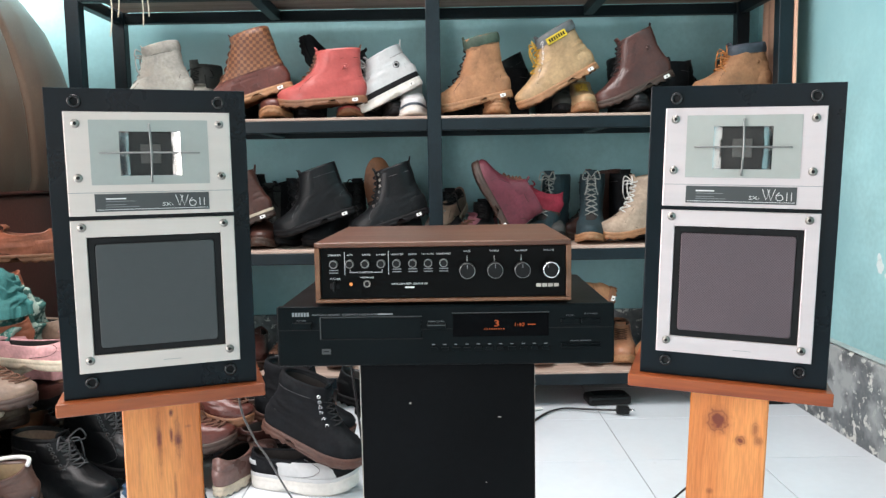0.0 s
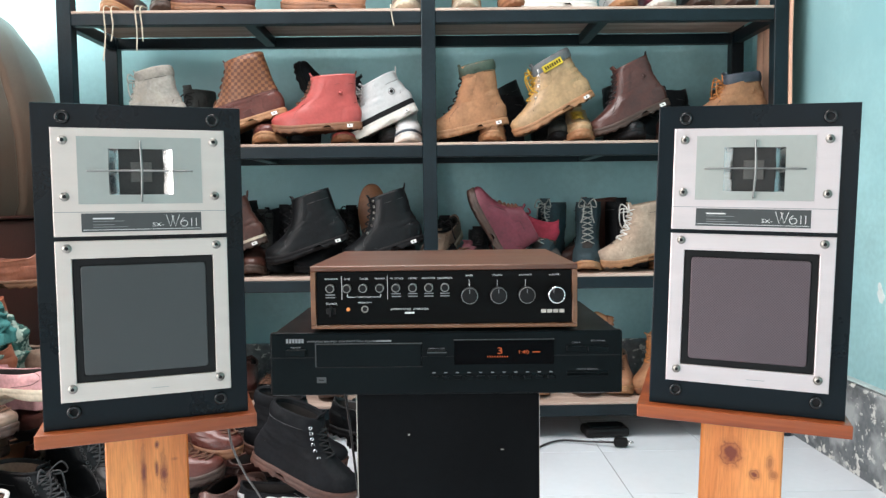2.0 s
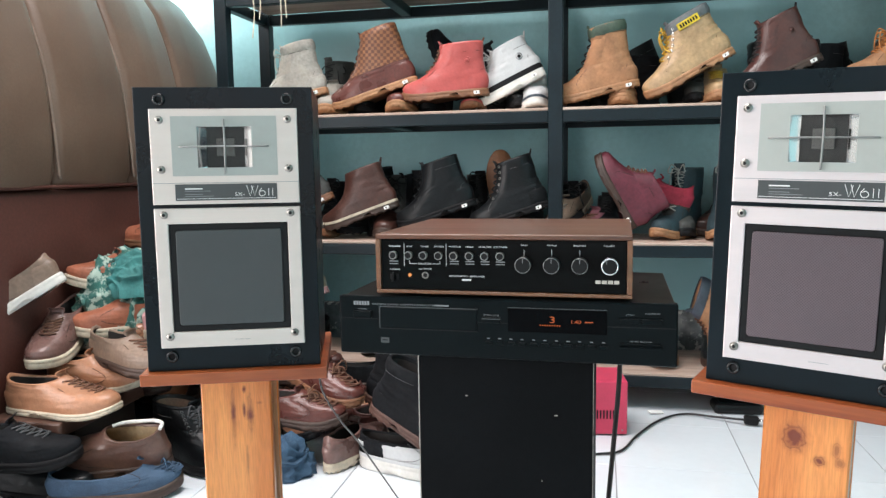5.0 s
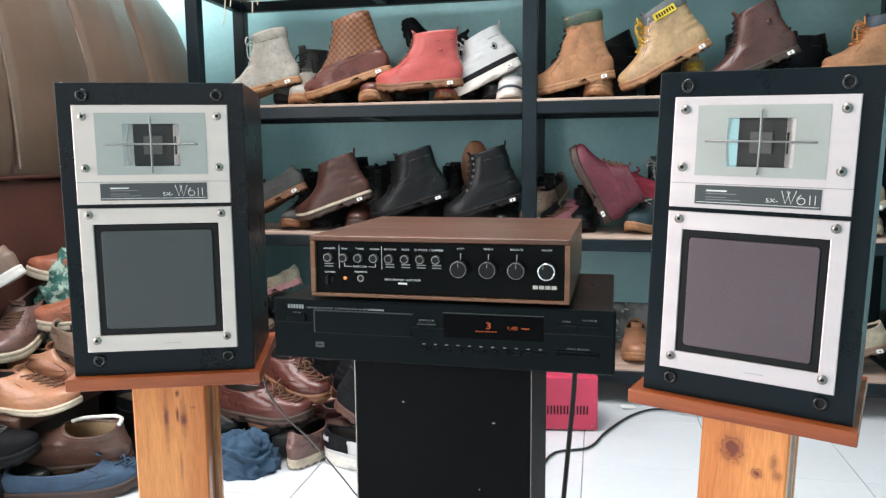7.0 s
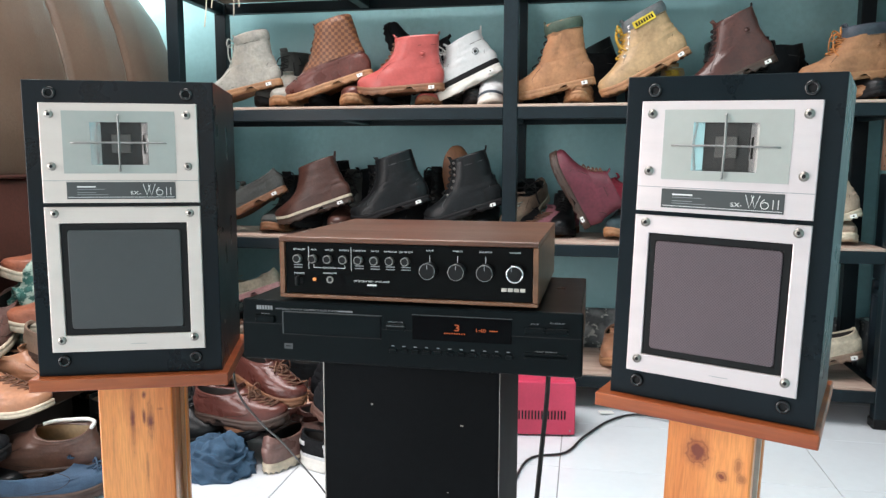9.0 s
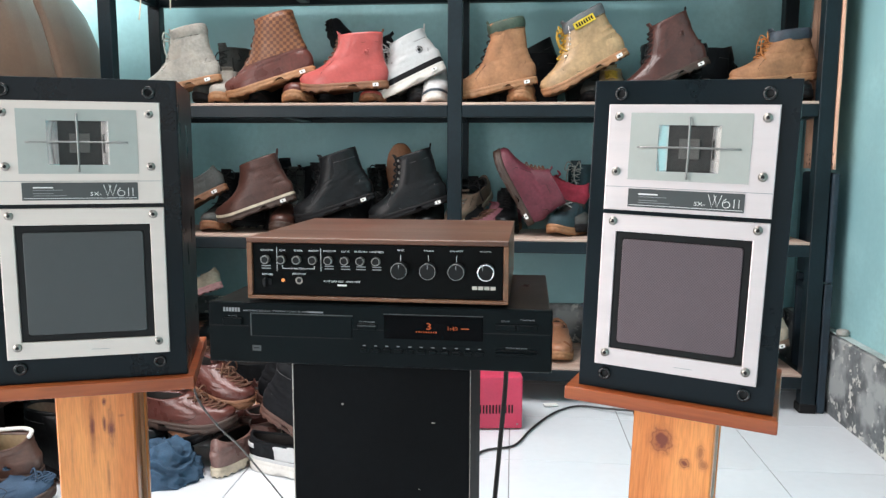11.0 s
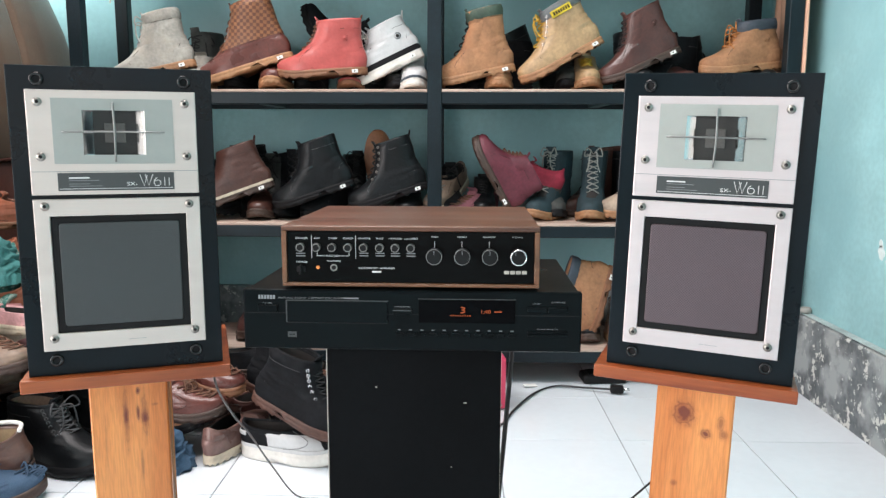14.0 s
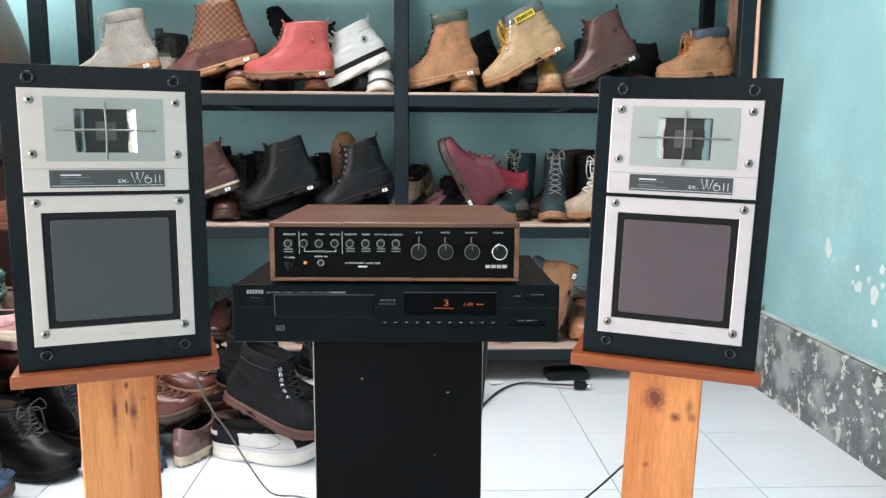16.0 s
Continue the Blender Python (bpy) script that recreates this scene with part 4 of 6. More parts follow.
M_L_WHITE = LE("lace_white", (0.74, 0.73, 0.70), 0.8, bump=0)
M_LIN = LE("shoe_dark_lining", (0.03, 0.026, 0.024), 0.9, bump=0)
M_LINT = LE("shoe_tan_lining", (0.40, 0.29, 0.17), 0.8, bump=0)
M_C_GREEN = LE("collar_green", (0.055, 0.085, 0.06), 0.6)
M_C_NAVY = LE("collar_navy", (0.05, 0.065, 0.085), 0.55)
M_C_GREY = LE("collar_grey", (0.13, 0.14, 0.145), 0.6)
M_YELLOW = LE("label_yellow", (0.75, 0.55, 0.03), 0.6, bump=0)
M_STITCH = LE("dark_stitching", (0.03, 0.018, 0.012), 0.8, bump=0)
M_STITCH_P = LE("pale_stitching", (0.10, 0.10, 0.10), 0.8, bump=0)
M_TAG = LE("price_tag_white", (0.85, 0.85, 0.82), 0.5, bump=0, vary=0.02)

XF_Z = (0.0, 0.12, 0.25, 0.36, 0.46, 0.58, 0.72, 0.88, 1.05, 1.3, 2.2)


def shoe(name, label, L=0.285, H=0.17, upper=None, sole=None, lace=None, collar=None, lining=None, st=0.026, heel=0.010, toe_h=1.0,
         open_x=0.485, slope=0.0, shaft=None, shaft_mat=None, lug=True, tag=True, bow=False, rows=6, tongue=True, band=None, seed=0, pull=False,
         badge=None, eyelet=None, loops=False, category="shoe", group="", wrinkle=0.0042, flop=0.0, stripe=None, band_h=0.011):
    """A shoe or boot: toe along +x, heel at x = 0, standing on z = 0. Returns the thing, at the origin."""
    s = thing(name, Matrix.Identity(4), label, category, group)
    upper, sole, lining = upper or M_BLACKL, sole or M_S_BLACK, lining or M_LIN
    zv = 0.118 * (L / 0.285) * toe_h
    low_cut = H < 0.12
    if low_cut:
        toe_h *= 0.76
    zv = 0.118 * (L / 0.285) * toe_h
    n = 46
    q30 = n / 30
    k_l = L / 0.285
    lean_x, lean_y = 0.016 * noise.noise((seed * 3.7, 0.3, 0)), 0.012 * noise.noise((0.7, seed * 2.9, 0))

    def front(z):
        q = (z - st) / zv
        if low_cut:
            return L * float(np.interp(q, XF_Z, (0.985, 0.992, 0.970, 0.920, 0.835, 0.715, 0.60, 0.52, 0.47, 0.45, 0.45)))
        return L * float(np.interp(q, XF_Z, (0.985, 0.987, 0.948, 0.86, 0.765, 0.672, 0.605, 0.56, max(0.52, open_x), open_x, open_x + 0.03)))

    def back(z):
        return float(np.interp(z, (st, st + 0.03, st + 0.09, 0.25), (0.006, 0.0, 0.013, 0.008))) + flop * max(0, z - 0.1)

    def half(u, z):
        low = 0.034 + 0.0165 * max(0.0, min(1.0, (u - 0.22) / 0.42)) ** 1.2
        if u > 0.8:
            low *= 1 - 0.10 * ((u - 0.8) / 0.2) ** 2
        q = max(0.0, min(1.0, (z - st - 0.02) / 0.10))
        ank = 0.0365 + 0.0055 * max(0.0, min(1.0, (z - 0.11) / 0.08))
        return (low * (1 - q) + ank * q) * k_l

    def spring(x, z):
        u = x / L
        return z + (0.016 * k_l * ((u - 0.72) / 0.28) ** 2 if u > 0.72 else 0.0)

    def outline(z, grow=0.0):
        xf, xb = front(z), back(z)
        xc, a = (xf + xb) / 2, (xf - xb) / 2
        low = max(0.0, 1 - (z - st) / 0.06)
        sag = max(0.0, (z - st - 0.03) / 0.14) ** 2
        out = []
        for i in range(n):
            t = 2 * math.pi * i / n
            c, sn = math.cos(t), math.sin(t)
            p = 0.86 - 0.12 * low
            x = xc + (a + grow) * math.copysign(abs(c) ** p, c)
            w = half((x - 0.0) / L, z)
            y = (w + grow) * math.copysign(abs(sn) ** (0.80 if low > 0 else 0.9), sn)
            y += 0.006 * k_l * max(0, (x / L - 0.35)) * (1 if seed % 2 else -1)
            out.append((x + lean_x * sag, y + lean_y * sag))
        return out

    def loft(zs, grow, bm, top_slope=True):
        rings = []
        for z in zs:
            rg = []
            f = max(0.0, (z - st) / max(1e-6, H - st))
            for i, (x, y) in enumerate(outline(z, grow)):
                zz = spring(x, z) - (0.016 * f ** 3 * abs(math.sin(2 * math.pi * i / n)) if low_cut else 0.0)
                if top_slope:
                    zz += slope * (x / L - open_x * 0.5) * f ** 2
                bend = math.exp(-((z - 0.10) / 0.035) ** 2) * max(0.0, noise.noise((x * 9 + seed * 5.3, y * 6, 1.7)) + 0.35)
                crease = 0.9 * wrinkle * math.sin(z * 330 + x * 60 + 5 * noise.noise((x * 12, y * 12, seed * 1.3))) * bend * (0.4 if H < 0.12 else 1.0)
                toe_fold = math.exp(-((x / L - 0.70) / 0.05) ** 2) * min(1.0, max(0.0, (z - st) / 0.03))
                crease += 0.5 * wrinkle * math.sin(x * 480 + 4 * noise.noise((y * 20, z * 10, seed))) * toe_fold
                d = crease + noise.noise((x * 22 + seed * 7.1, y * 22, z * 26)) * wrinkle * min(1, 3 * f) + noise.noise((x * 60 + seed, y * 60, z * 70)) * wrinkle * 0.35
                rg.append(bm.verts.new((x + d * 0.6, y + math.copysign(d, y), zz)))
            rings.append(rg)
        for a, b2 in zip(rings, rings[1:]):
            for i in range(n):
                bm.faces.new((a[i], a[(i + 1) % n], b2[(i + 1) % n], b2[i]))
        return rings

    cut = shaft if shaft else H
    nz = 26
    zs = [st - 0.004 + (cut - st + 0.004) * (i / nz) for i in range(nz + 1)]
    b = bmesh.new()
    r = loft(zs, 0.0, b)
    if not shaft:
        inner = loft([H, H - 0.012], -0.0055, b)
        for i in range(n):
            b.faces.new((r[-1][i], r[-1][(i + 1) % n], inner[0][(i + 1) % n], inner[0][i]))
    up = part("upper", b, upper, s, "", True)
    if shaft:
        b = bmesh.new()
        r = loft([shaft - 0.004 + (H - shaft + 0.004) * i / 6 for i in range(7)], 0.0012, b)
        inner = loft([H, H - 0.012], -0.005, b)
        for i in range(n):
            b.faces.new((r[-1][i], r[-1][(i + 1) % n], inner[0][(i + 1) % n], inner[0][i]))
        part("shaft", b, shaft_mat or upper, s, "", True)
    # lining down to the insole
    b = bmesh.new()
    lz = [H - 0.010 - (H - 0.014 - st) * i / 5 for i in range(6)]
    r = loft(lz, -0.0062, b)
    b.faces.new(r[-1])
    part("lining", b, lining, s, "", True)
    if collar:
        b = bmesh.new()
        hgt = 0.030 if H > 0.13 else 0.014
        cz = [H - hgt + (hgt + 0.003) * i / 5 for i in range(6)]
        rings = []
        for j, z in enumerate(cz):
            g = 0.0035 * math.sin(math.pi * (j + 0.4) / 5.6) + 0.0012
            rings.append((z, g))
        prev = None
        for z, g in rings:
            f = max(0.0, (min(z, H) - st) / (H - st))
            rg = [b.verts.new((x, y, spring(x, z) + slope * (x / L - open_x * 0.5) * f ** 2)) for x, y in outline(min(z, H), g)]
            if prev:
                for i in range(n):
                    b.faces.new((prev[i], prev[(i + 1) % n], rg[(i + 1) % n], rg[i]))
            prev = rg
        rg = [b.verts.new((x, y, spring(x, H) + slope * (x / L - open_x * 0.5))) for x, y in outline(H, -0.006)]
        for i in range(n):
            b.faces.new((prev[i], prev[(i + 1) % n], rg[(i + 1) % n], rg[i]))
        part("collar", b, collar, s, "padded collar", True)
    # sole with arch and separate heel tread
    b = bmesh.new()
    o = outline(st + 0.004, 0.0045 * k_l)
    lev = []
    for z, g in ((0.0, -0.002), (0.004, 0.0), (st * 0.55, 0.0), (st * 0.62, -0.0012), (st * 0.70, 0.0), (st - 0.001, 0.0), (st + 0.001, -0.003)):
        rg = []
        for i, (x, y) in enumerate(o):
            u = x / L
            zz = z + (0.006 if lug and i % 2 and z < st * 0.3 else 0.0)
            if z < st * 0.3:
                zz += heel * max(0.0, min(1.0, (u - 0.30) / 0.03)) * max(0.0, min(1.0, (0.50 - u) / 0.14))
            k = 1 + g / 0.05
            rg.append(b.verts.new((L * 0.5 + (x - L * 0.5) * (1 + g / (L * 0.5)), y * k, spring(x, zz))))
        lev.append(rg)
    for a, c in zip(lev, lev[1:]):
        for i in range(n):
            b.faces.new((a[i], a[(i + 1) % n], c[(i + 1) % n], c[i]))
    b.faces.new(lev[0][::-1])
    b.faces.new(lev[-1])
    so = part("sole", b, sole, s, "", True)
    if band:
        b = bmesh.new()
        prev = None
        for z, g in ((st + 0.002, 0.0052), (st + 0.006, 0.0056), (st + band_h, 0.0044)):
            rg = [b.verts.new((x, y, spring(x, z - 0.004))) for x, y in outline(st + 0.004, g * k_l)]
            if prev:
                for i in range(n):
                    b.faces.new((prev[i], prev[(i + 1) % n], rg[(i + 1) % n], rg[i]))
            prev = rg
        part("welt", b, band, s, "stitched welt", True)

    def panel(pname, i0, i1, za, zb, g, mt, plabel=""):
        """A leather piece laid over part of the upper, between two places round it."""
        bb = bmesh.new()
        rr = []
        i0, i1 = round(i0 * q30), round(i1 * q30)
        for q in range(7):
            z = za + (zb - za) * q / 6
            f = max(0.0, (z - st) / (H - st))
            oo = outline(z, g)
            lo_ring = outline(z, -0.001)
            row = []
            for i in range(i0, i1 + 1):
                x, y = oo[i % n] if i0 < i < i1 and 0 < q < 6 else lo_ring[i % n]
                row.append(bb.verts.new((x, y, spring(x, z) + slope * (x / L - open_x * 0.5) * f ** 2)))
            rr.append(row)
        for a, c in zip(rr, rr[1:]):
            for k in range(len(a) - 1):
                bb.faces.new((a[k], a[k + 1], c[k + 1], c[k]))
        part(pname, bb, mt, up, plabel, True)

    if lace and H > 0.12:
        zz1 = H - 0.004 if not collar else H - 0.03
        panel("eyestay", 2, 7, st + zv * 0.60, zz1, 0.0026, shaft_mat or upper)
        panel("eyestay", 23, 28, st + zv * 0.60, zz1, 0.0026, shaft_mat or upper)
    panel("heel_counter", 10, 20, st - 0.002, st + 0.052 * k_l if H > 0.12 else min(H - 0.006, st + 0.045), 0.0026, upper)

    def seam(pname, legs, mt):
        """A raised seam over the upper, through (place round the ring, height) pairs."""
        for sg in (1, -1):
            pp = []
            for iv, z in legs:
                oo = outline(z, 0.0006)
                iv = iv * q30
                i = int(iv) % n
                (xa, ya), (xb2, yb) = oo[i], oo[(i + 1) % n]
                k = iv - int(iv)
                x, y = xa + (xb2 - xa) * k, ya + (yb - ya) * k
                f = max(0.0, (z - st) / (H - st))
                pp.append((x, y * sg, spring(x, z) + slope * (x / L - open_x * 0.5) * f ** 2))
            part(pname, tube(pp, 0.0007, 5, n=4), mt, up, "", True)

    thread = M_STITCH_P if upper in (M_BLACKL, M_BLACKN) else M_STITCH
    if H > 0.12:
        seam("quarter_seam", [(4.2, st + zv * 0.60), (4.6, st + zv * 0.42), (5.6, st + zv * 0.22), (7.2, st + 0.004)], thread)
        seam("heel_seam", [(11.2, st + 0.002), (11.0, st + 0.03), (11.6, st + 0.055), (13.0, st + 0.062), (14.9, st + 0.064)], thread)
        if not shaft:
            seam("collar_seam", [(3.0, H - 0.028), (6.0, H - 0.030), (9.0, H - 0.032), (12.0, H - 0.032), (14.9, H - 0.031)], thread)
    else:
        seam("quarter_seam", [(4.8, min(H - 0.004, st + zv * 0.60)), (5.2, st + zv * 0.36), (6.6, st + zv * 0.16), (8.0, st + 0.004)], thread)
    if stripe:
        panel("side_stripe", 4, 9, st + 0.001, st + 0.044, 0.0032, stripe, "white side stripe")
        panel("side_stripe", 21, 26, st + 0.001, st + 0.044, 0.0032, stripe, "white side stripe")
        panel("heel_stripe", 11, 19, st + 0.024, st + 0.040, 0.0036, stripe, "white heel band")

    def ridge(z):
        return front(z) + lean_x * max(0.0, (z - st - 0.03) / 0.14) ** 2

    if lace:
        b = bmesh.new()
        z0, z1 = st + zv * 0.54, (H - 0.012 if not collar else H - 0.02)
        if z1 < z0 + 0.02:
            z0 = z1 - 0.03
        pts = []
        for i in range(rows):
            z = z0 + (z1 - z0) * i / max(1, rows - 1)
            x = ridge(z)
            f = max(0.0, (z - st) / (H - st))
            zz = spring(x, z) + slope * (x / L - open_x * 0.5) * f ** 2
            pts.append((x - 0.006, zz))
        for (xa, za), (xb2, zb) in zip(pts, pts[1:]):
            for sg in (-1, 1):
                tube([(xa - 0.006, sg * 0.023, za), (xa / 2 + xb2 / 2 + 0.0125, 0, za / 2 + zb / 2 + 0.004), (xb2 - 0.006, -sg * 0.023, zb)], 0.0021, 5, b, 4)
        xa, za = pts[-1]
        if bow or loops:
            k = 0.045 if loops else 0.03
            for sg in (-1, 1):
                tube([(xa + 0.004, 0, za), (xa + 0.016, sg * k * 0.7, za + 0.022), (xa + 0.022, sg * k, za - 0.005), (xa + 0.012, sg * 0.012, za - 0.004)], 0.0023, 5, b, 5)
                tube([(xa + 0.004, 0, za), (xa + 0.028, sg * k * 0.35, za + 0.006), (xa + 0.036, sg * k * 0.5, za - 0.035), (xa + 0.026, sg * k * 0.75, za - 0.06)], 0.0023, 5, b, 5)
        part("laces", b, lace, s, "", True)
        if eyelet:
            for x, z in pts:
                for sg in (-1, 1):
                    ex, ey = outline(z, 0.003)[6]
                    part("eyelet", ring((ex, sg * ey, z + spring(ex, 0)), (0.5, sg * 0.85, 0), 0.0036, 0.0014, 12, 6), eyelet, up, "metal eyelet", True)
    if tongue:
        b = bmesh.new()
        prev = None
        z0 = st + zv * 0.8
        zt = H + 0.014
        for i in range(7):
            z = z0 + (zt - z0) * i / 6
            x = ridge(min(z, H)) - 0.004 + 0.010 * max(0, i - 4) / 2
            f = max(0.0, (min(z, H) - st) / (H - st))
            zz = spring(x, z) + slope * (x / L - open_x * 0.5) * f ** 2
            rg = [b.verts.new((x - 0.0035 - 9 * y * y, y, zz)) for y in (-0.019, -0.009, 0, 0.009, 0.019)]
            rb = [b.verts.new((v.co.x - 0.004, v.co.y, v.co.z)) for v in rg]
            loop = rg + rb[::-1]
            if prev:
                for j in range(len(loop)):
                    b.faces.new((prev[j], prev[(j + 1) % len(loop)], loop[(j + 1) % len(loop)], loop[j]))
            prev = loop
        b.faces.new(prev)
        bmesh.ops.recalc_face_normals(b, faces=b.faces[:])
        part("tongue", b, collar or upper, s, "", True)
    if tag:
        y = half(0.06, st) + 0.003 * k_l
        t = part("price_tag", box(0.028, 0.046, y - 0.004, y + 0.0028, st * 0.30, st * 0.30 + 0.0105, 0, rot=None), M_TAG, so, "small white price sticker")
        part("tag_print", box(0.0355, 0.0395, y + 0.0028, y + 0.0033, st * 0.30 + 0.003, st * 0.30 + 0.0075), M_S_BLACK, so)
    if badge:
        z = H - 0.06 if H > 0.15 else H * 0.6
        y = half(0.2, z)
        part("badge", ring((L * 0.20, y - 0.001, z), (0, 1, 0), 0.010, 0.0012, 20, 5), badge, up, "stamped emblem", True)
        part("badge", cyl((L * 0.20, y - 0.0025, z), (0, 1, 0), 0.0055, 0.0028, 16), badge, up, "stamped emblem", True)
    if pull:
        part("pull_loop", tube([(0.02, -0.006, H - 0.02), (0.006, -0.005, H + 0.007), (0.006, 0.005, H + 0.007), (0.02, 0.006, H - 0.02)], 0.0024, 5), lace or upper, s, "heel pull loop", True)
    return s


SIDE = "shoes on the rack"


def lay(s, toe, heel, yaw=0.0, roll=0.0):
    """Seats a shoe with its sole from the toe point (x, y, z) to the heel point, seen from its side."""
    a, h = Vector(toe), Vector(heel)
    d = (a - h)
    rz = math.degrees(math.atan2(d.y, d.x)) + yaw
    tilt = math.degrees(math.atan2(-d.z, math.hypot(d.x, d.y)))
    s.matrix_basis = pose(*h, roll, tilt, rz)
    return s


def flat(s, x, y, z, heading, roll=0.0, tilt=0.0):
    """Stands a shoe with its heel at x, y, z and its toe towards heading (degrees)."""
    s.matrix_basis = pose(x, y, z, roll, tilt, heading)
    return s


Z0, ZL1, ZL2, ZL3 = SHELF
YB = 2.735

# upper visible shelf, in pairs: one boot leans on its flat mate
lay(shoe("ankle_boot", "grey nubuck ankle boot with tan sole, leaning on its mate", 0.28, 0.195, M_GREY_N, M_S_TAN, M_L_GREY, M_GREY_N, seed=1, loops=True, open_x=0.46, badge=None, group=SIDE, category="boot"), (-0.835, YB, ZL2 + 0.012), (-0.570, YB, 1.060))
flat(shoe("ankle_boot", "grey nubuck ankle boot lying under its mate", 0.27, 0.12, M_GREY_N, M_S_TAN, None, seed=2, tag=False, group=SIDE, category="boot"), -0.60, 2.96, ZL2 + 0.001, -84)
flat(shoe("ankle_boot", "charcoal suede lace-up boot behind the others", 0.27, 0.20, M_DKGREY, M_S_BLACK, M_L_BLACK, seed=3, tag=False, group=SIDE, category="boot"), -0.545, 2.97, ZL2 + 0.012, -118, tilt=2)
lay(shoe("ankle_boot", "oxblood leather boot with brown chequered shaft, leaning on its mate", 0.325, 0.218, M_BROWN_L, M_S_TAN, M_L_BRN, None, seed=4, open_x=0.43, shaft=0.095, shaft_mat=M_CHECK, band=None, group=SIDE, category="boot"), (-0.545, YB, ZL2 + 0.004), (-0.243, YB, 1.085))
flat(shoe("ankle_boot", "oxblood leather boot lying flat under its mate", 0.30, 0.10, M_BROWN_L, M_S_TAN, None, seed=5, tag=False, group=SIDE, category="boot"), -0.325, 2.97, ZL2 + 0.001, -88)
lay(shoe("ankle_boot", "coral red leather ankle boot with gum sole, resting on its mate", 0.300, 0.180, M_CORAL, M_S_GUM, M_L_BRN, None, seed=6, open_x=0.53, badge=M_CORAL, pull=True, rows=7, group=SIDE, category="boot"), (-0.292, YB - 0.03, ZL2 + 0.026), (0.004, YB - 0.03, 1.030))
flat(shoe("ankle_boot", "coral red leather boot lying under its mate", 0.27, 0.045 + 0.04, M_CORAL, M_S_GUM, None, seed=7, tag=False, st=0.018, toe_h=0.6, group=SIDE, category="boot"), -0.065, 2.97, ZL2 + 0.001, -90)
lay(shoe("high_top_sneaker", "white leather high-top with black stripe, leaning on its mate", 0.27, 0.155, M_WHITE, M_S_WHITE, M_L_WHITE, None, seed=8, band=M_S_BLACK, badge=M_BLACKL, st=0.032, band_h=0.020, lug=False, loops=True, pull=True, lining=M_BLACKL, group=SIDE, category="sneaker"), (-0.040, YB + 0.04, ZL2 + 0.004), (0.188, YB + 0.04, 1.100))
flat(shoe("high_top_sneaker", "white leather high-top lying under its mate", 0.27, 0.12, M_WHITE, M_S_WHITE, None, seed=9, band=M_C_NAVY, tag=False, lug=False, group=SIDE, category="sneaker"), 0.135, 2.965, ZL2 + 0.001, -86)
flat(shoe("ankle_boot", "black boot standing at the back of the shelf", 0.27, 0.20, M_BLACKN, M_S_BLACK, None, seed=10, tag=False, group=SIDE, category="boot"), -0.15, 2.90, ZL2 + 0.05, 182, tilt=-64)
lay(shoe("work_boot", "wheat nubuck boot with dark green collar, leaning on its mate", 0.275, 0.215, M_WHEAT, M_S_TAN, M_L_BLACK, M_C_GREEN, seed=11, open_x=0.45, group=SIDE, category="boot"), (0.235, YB, ZL2 + 0.004), (0.490, YB, 1.045))
flat(shoe("work_boot", "wheat nubuck boot lying under its mate", 0.27, 0.10, M_WHEAT, M_S_TAN, None, seed=12, tag=False, group=SIDE, category="boot"), 0.435, 2.97, ZL2 + 0.001, -90)
flat(shoe("ankle_boot", "black leather boot tipped on its side behind", 0.28, 0.19, M_BLACKL, M_S_BLACK, M_L_BLACK, seed=13, tag=False, group=SIDE, category="boot"), 0.62, 2.93, ZL2 + 0.075, -165, tilt=28)
YEL = lay(shoe("work_boot", "sand leather boot with yellow laces and yellow label, leaning steeply", 0.30, 0.185, M_SAND, M_S_TAN, M_L_YEL, M_C_GREY, seed=14, eyelet=M_CHROME, loops=True, lining=M_BLACKL, group=SIDE, category="boot"), (0.512, YB, ZL2 + 0.004), (0.778, YB, 1.135))
part("side_label", box(0.050, 0.120, 0.0405, 0.0468, 0.148, 0.170, 0.001), M_YELLOW, YEL, "yellow cloth label with black print")
for k in range(7):
    part("label_print", box(0.056 + k * 0.0085, 0.0615 + k * 0.0085, 0.0466, 0.0473, 0.153, 0.165), M_S_BLACK, YEL)
flat(shoe("work_boot", "sand leather boot lying under its mate", 0.29, 0.12, M_SAND, M_S_TAN, M_L_YEL, seed=15, tag=False, group=SIDE, category="boot"), 0.735, 2.985, ZL2 + 0.001, -92)
lay(shoe("ankle_boot", "dark brown leather boot with black welt, leaning on its mate", 0.280, 0.185, M_DKBROWN, M_S_DKBR, M_L_BLACK, None, seed=16, badge=M_DKBROWN, pull=True, rows=7, group=SIDE, category="boot"), (0.790, YB, ZL2 + 0.010), (1.030, YB, 1.105))
flat(shoe("ankle_boot", "dark brown leather boot lying under its mate", 0.27, 0.11, M_DKBROWN, M_S_DKBR, None, seed=17, tag=False, group=SIDE, category="boot"), 1.0, 2.97, ZL2 + 0.001, -80)
flat(shoe("ankle_boot", "black leather boot at the back of the shelf", 0.28, 0.17, M_BLACKL, M_S_BLACK, M_L_BLACK, seed=18, tag=False, group=SIDE, category="boot"), 1.19, 2.93, ZL2 + 0.04, -170, tilt=14)
flat(shoe("ankle_boot", "black leather boot behind the wheat boots", 0.28, 0.13, M_BLACKN, M_S_BLACK, M_L_BLACK, seed=19, tag=False, group=SIDE, category="boot"), 1.30, 2.96, ZL2 + 0.001, -170)
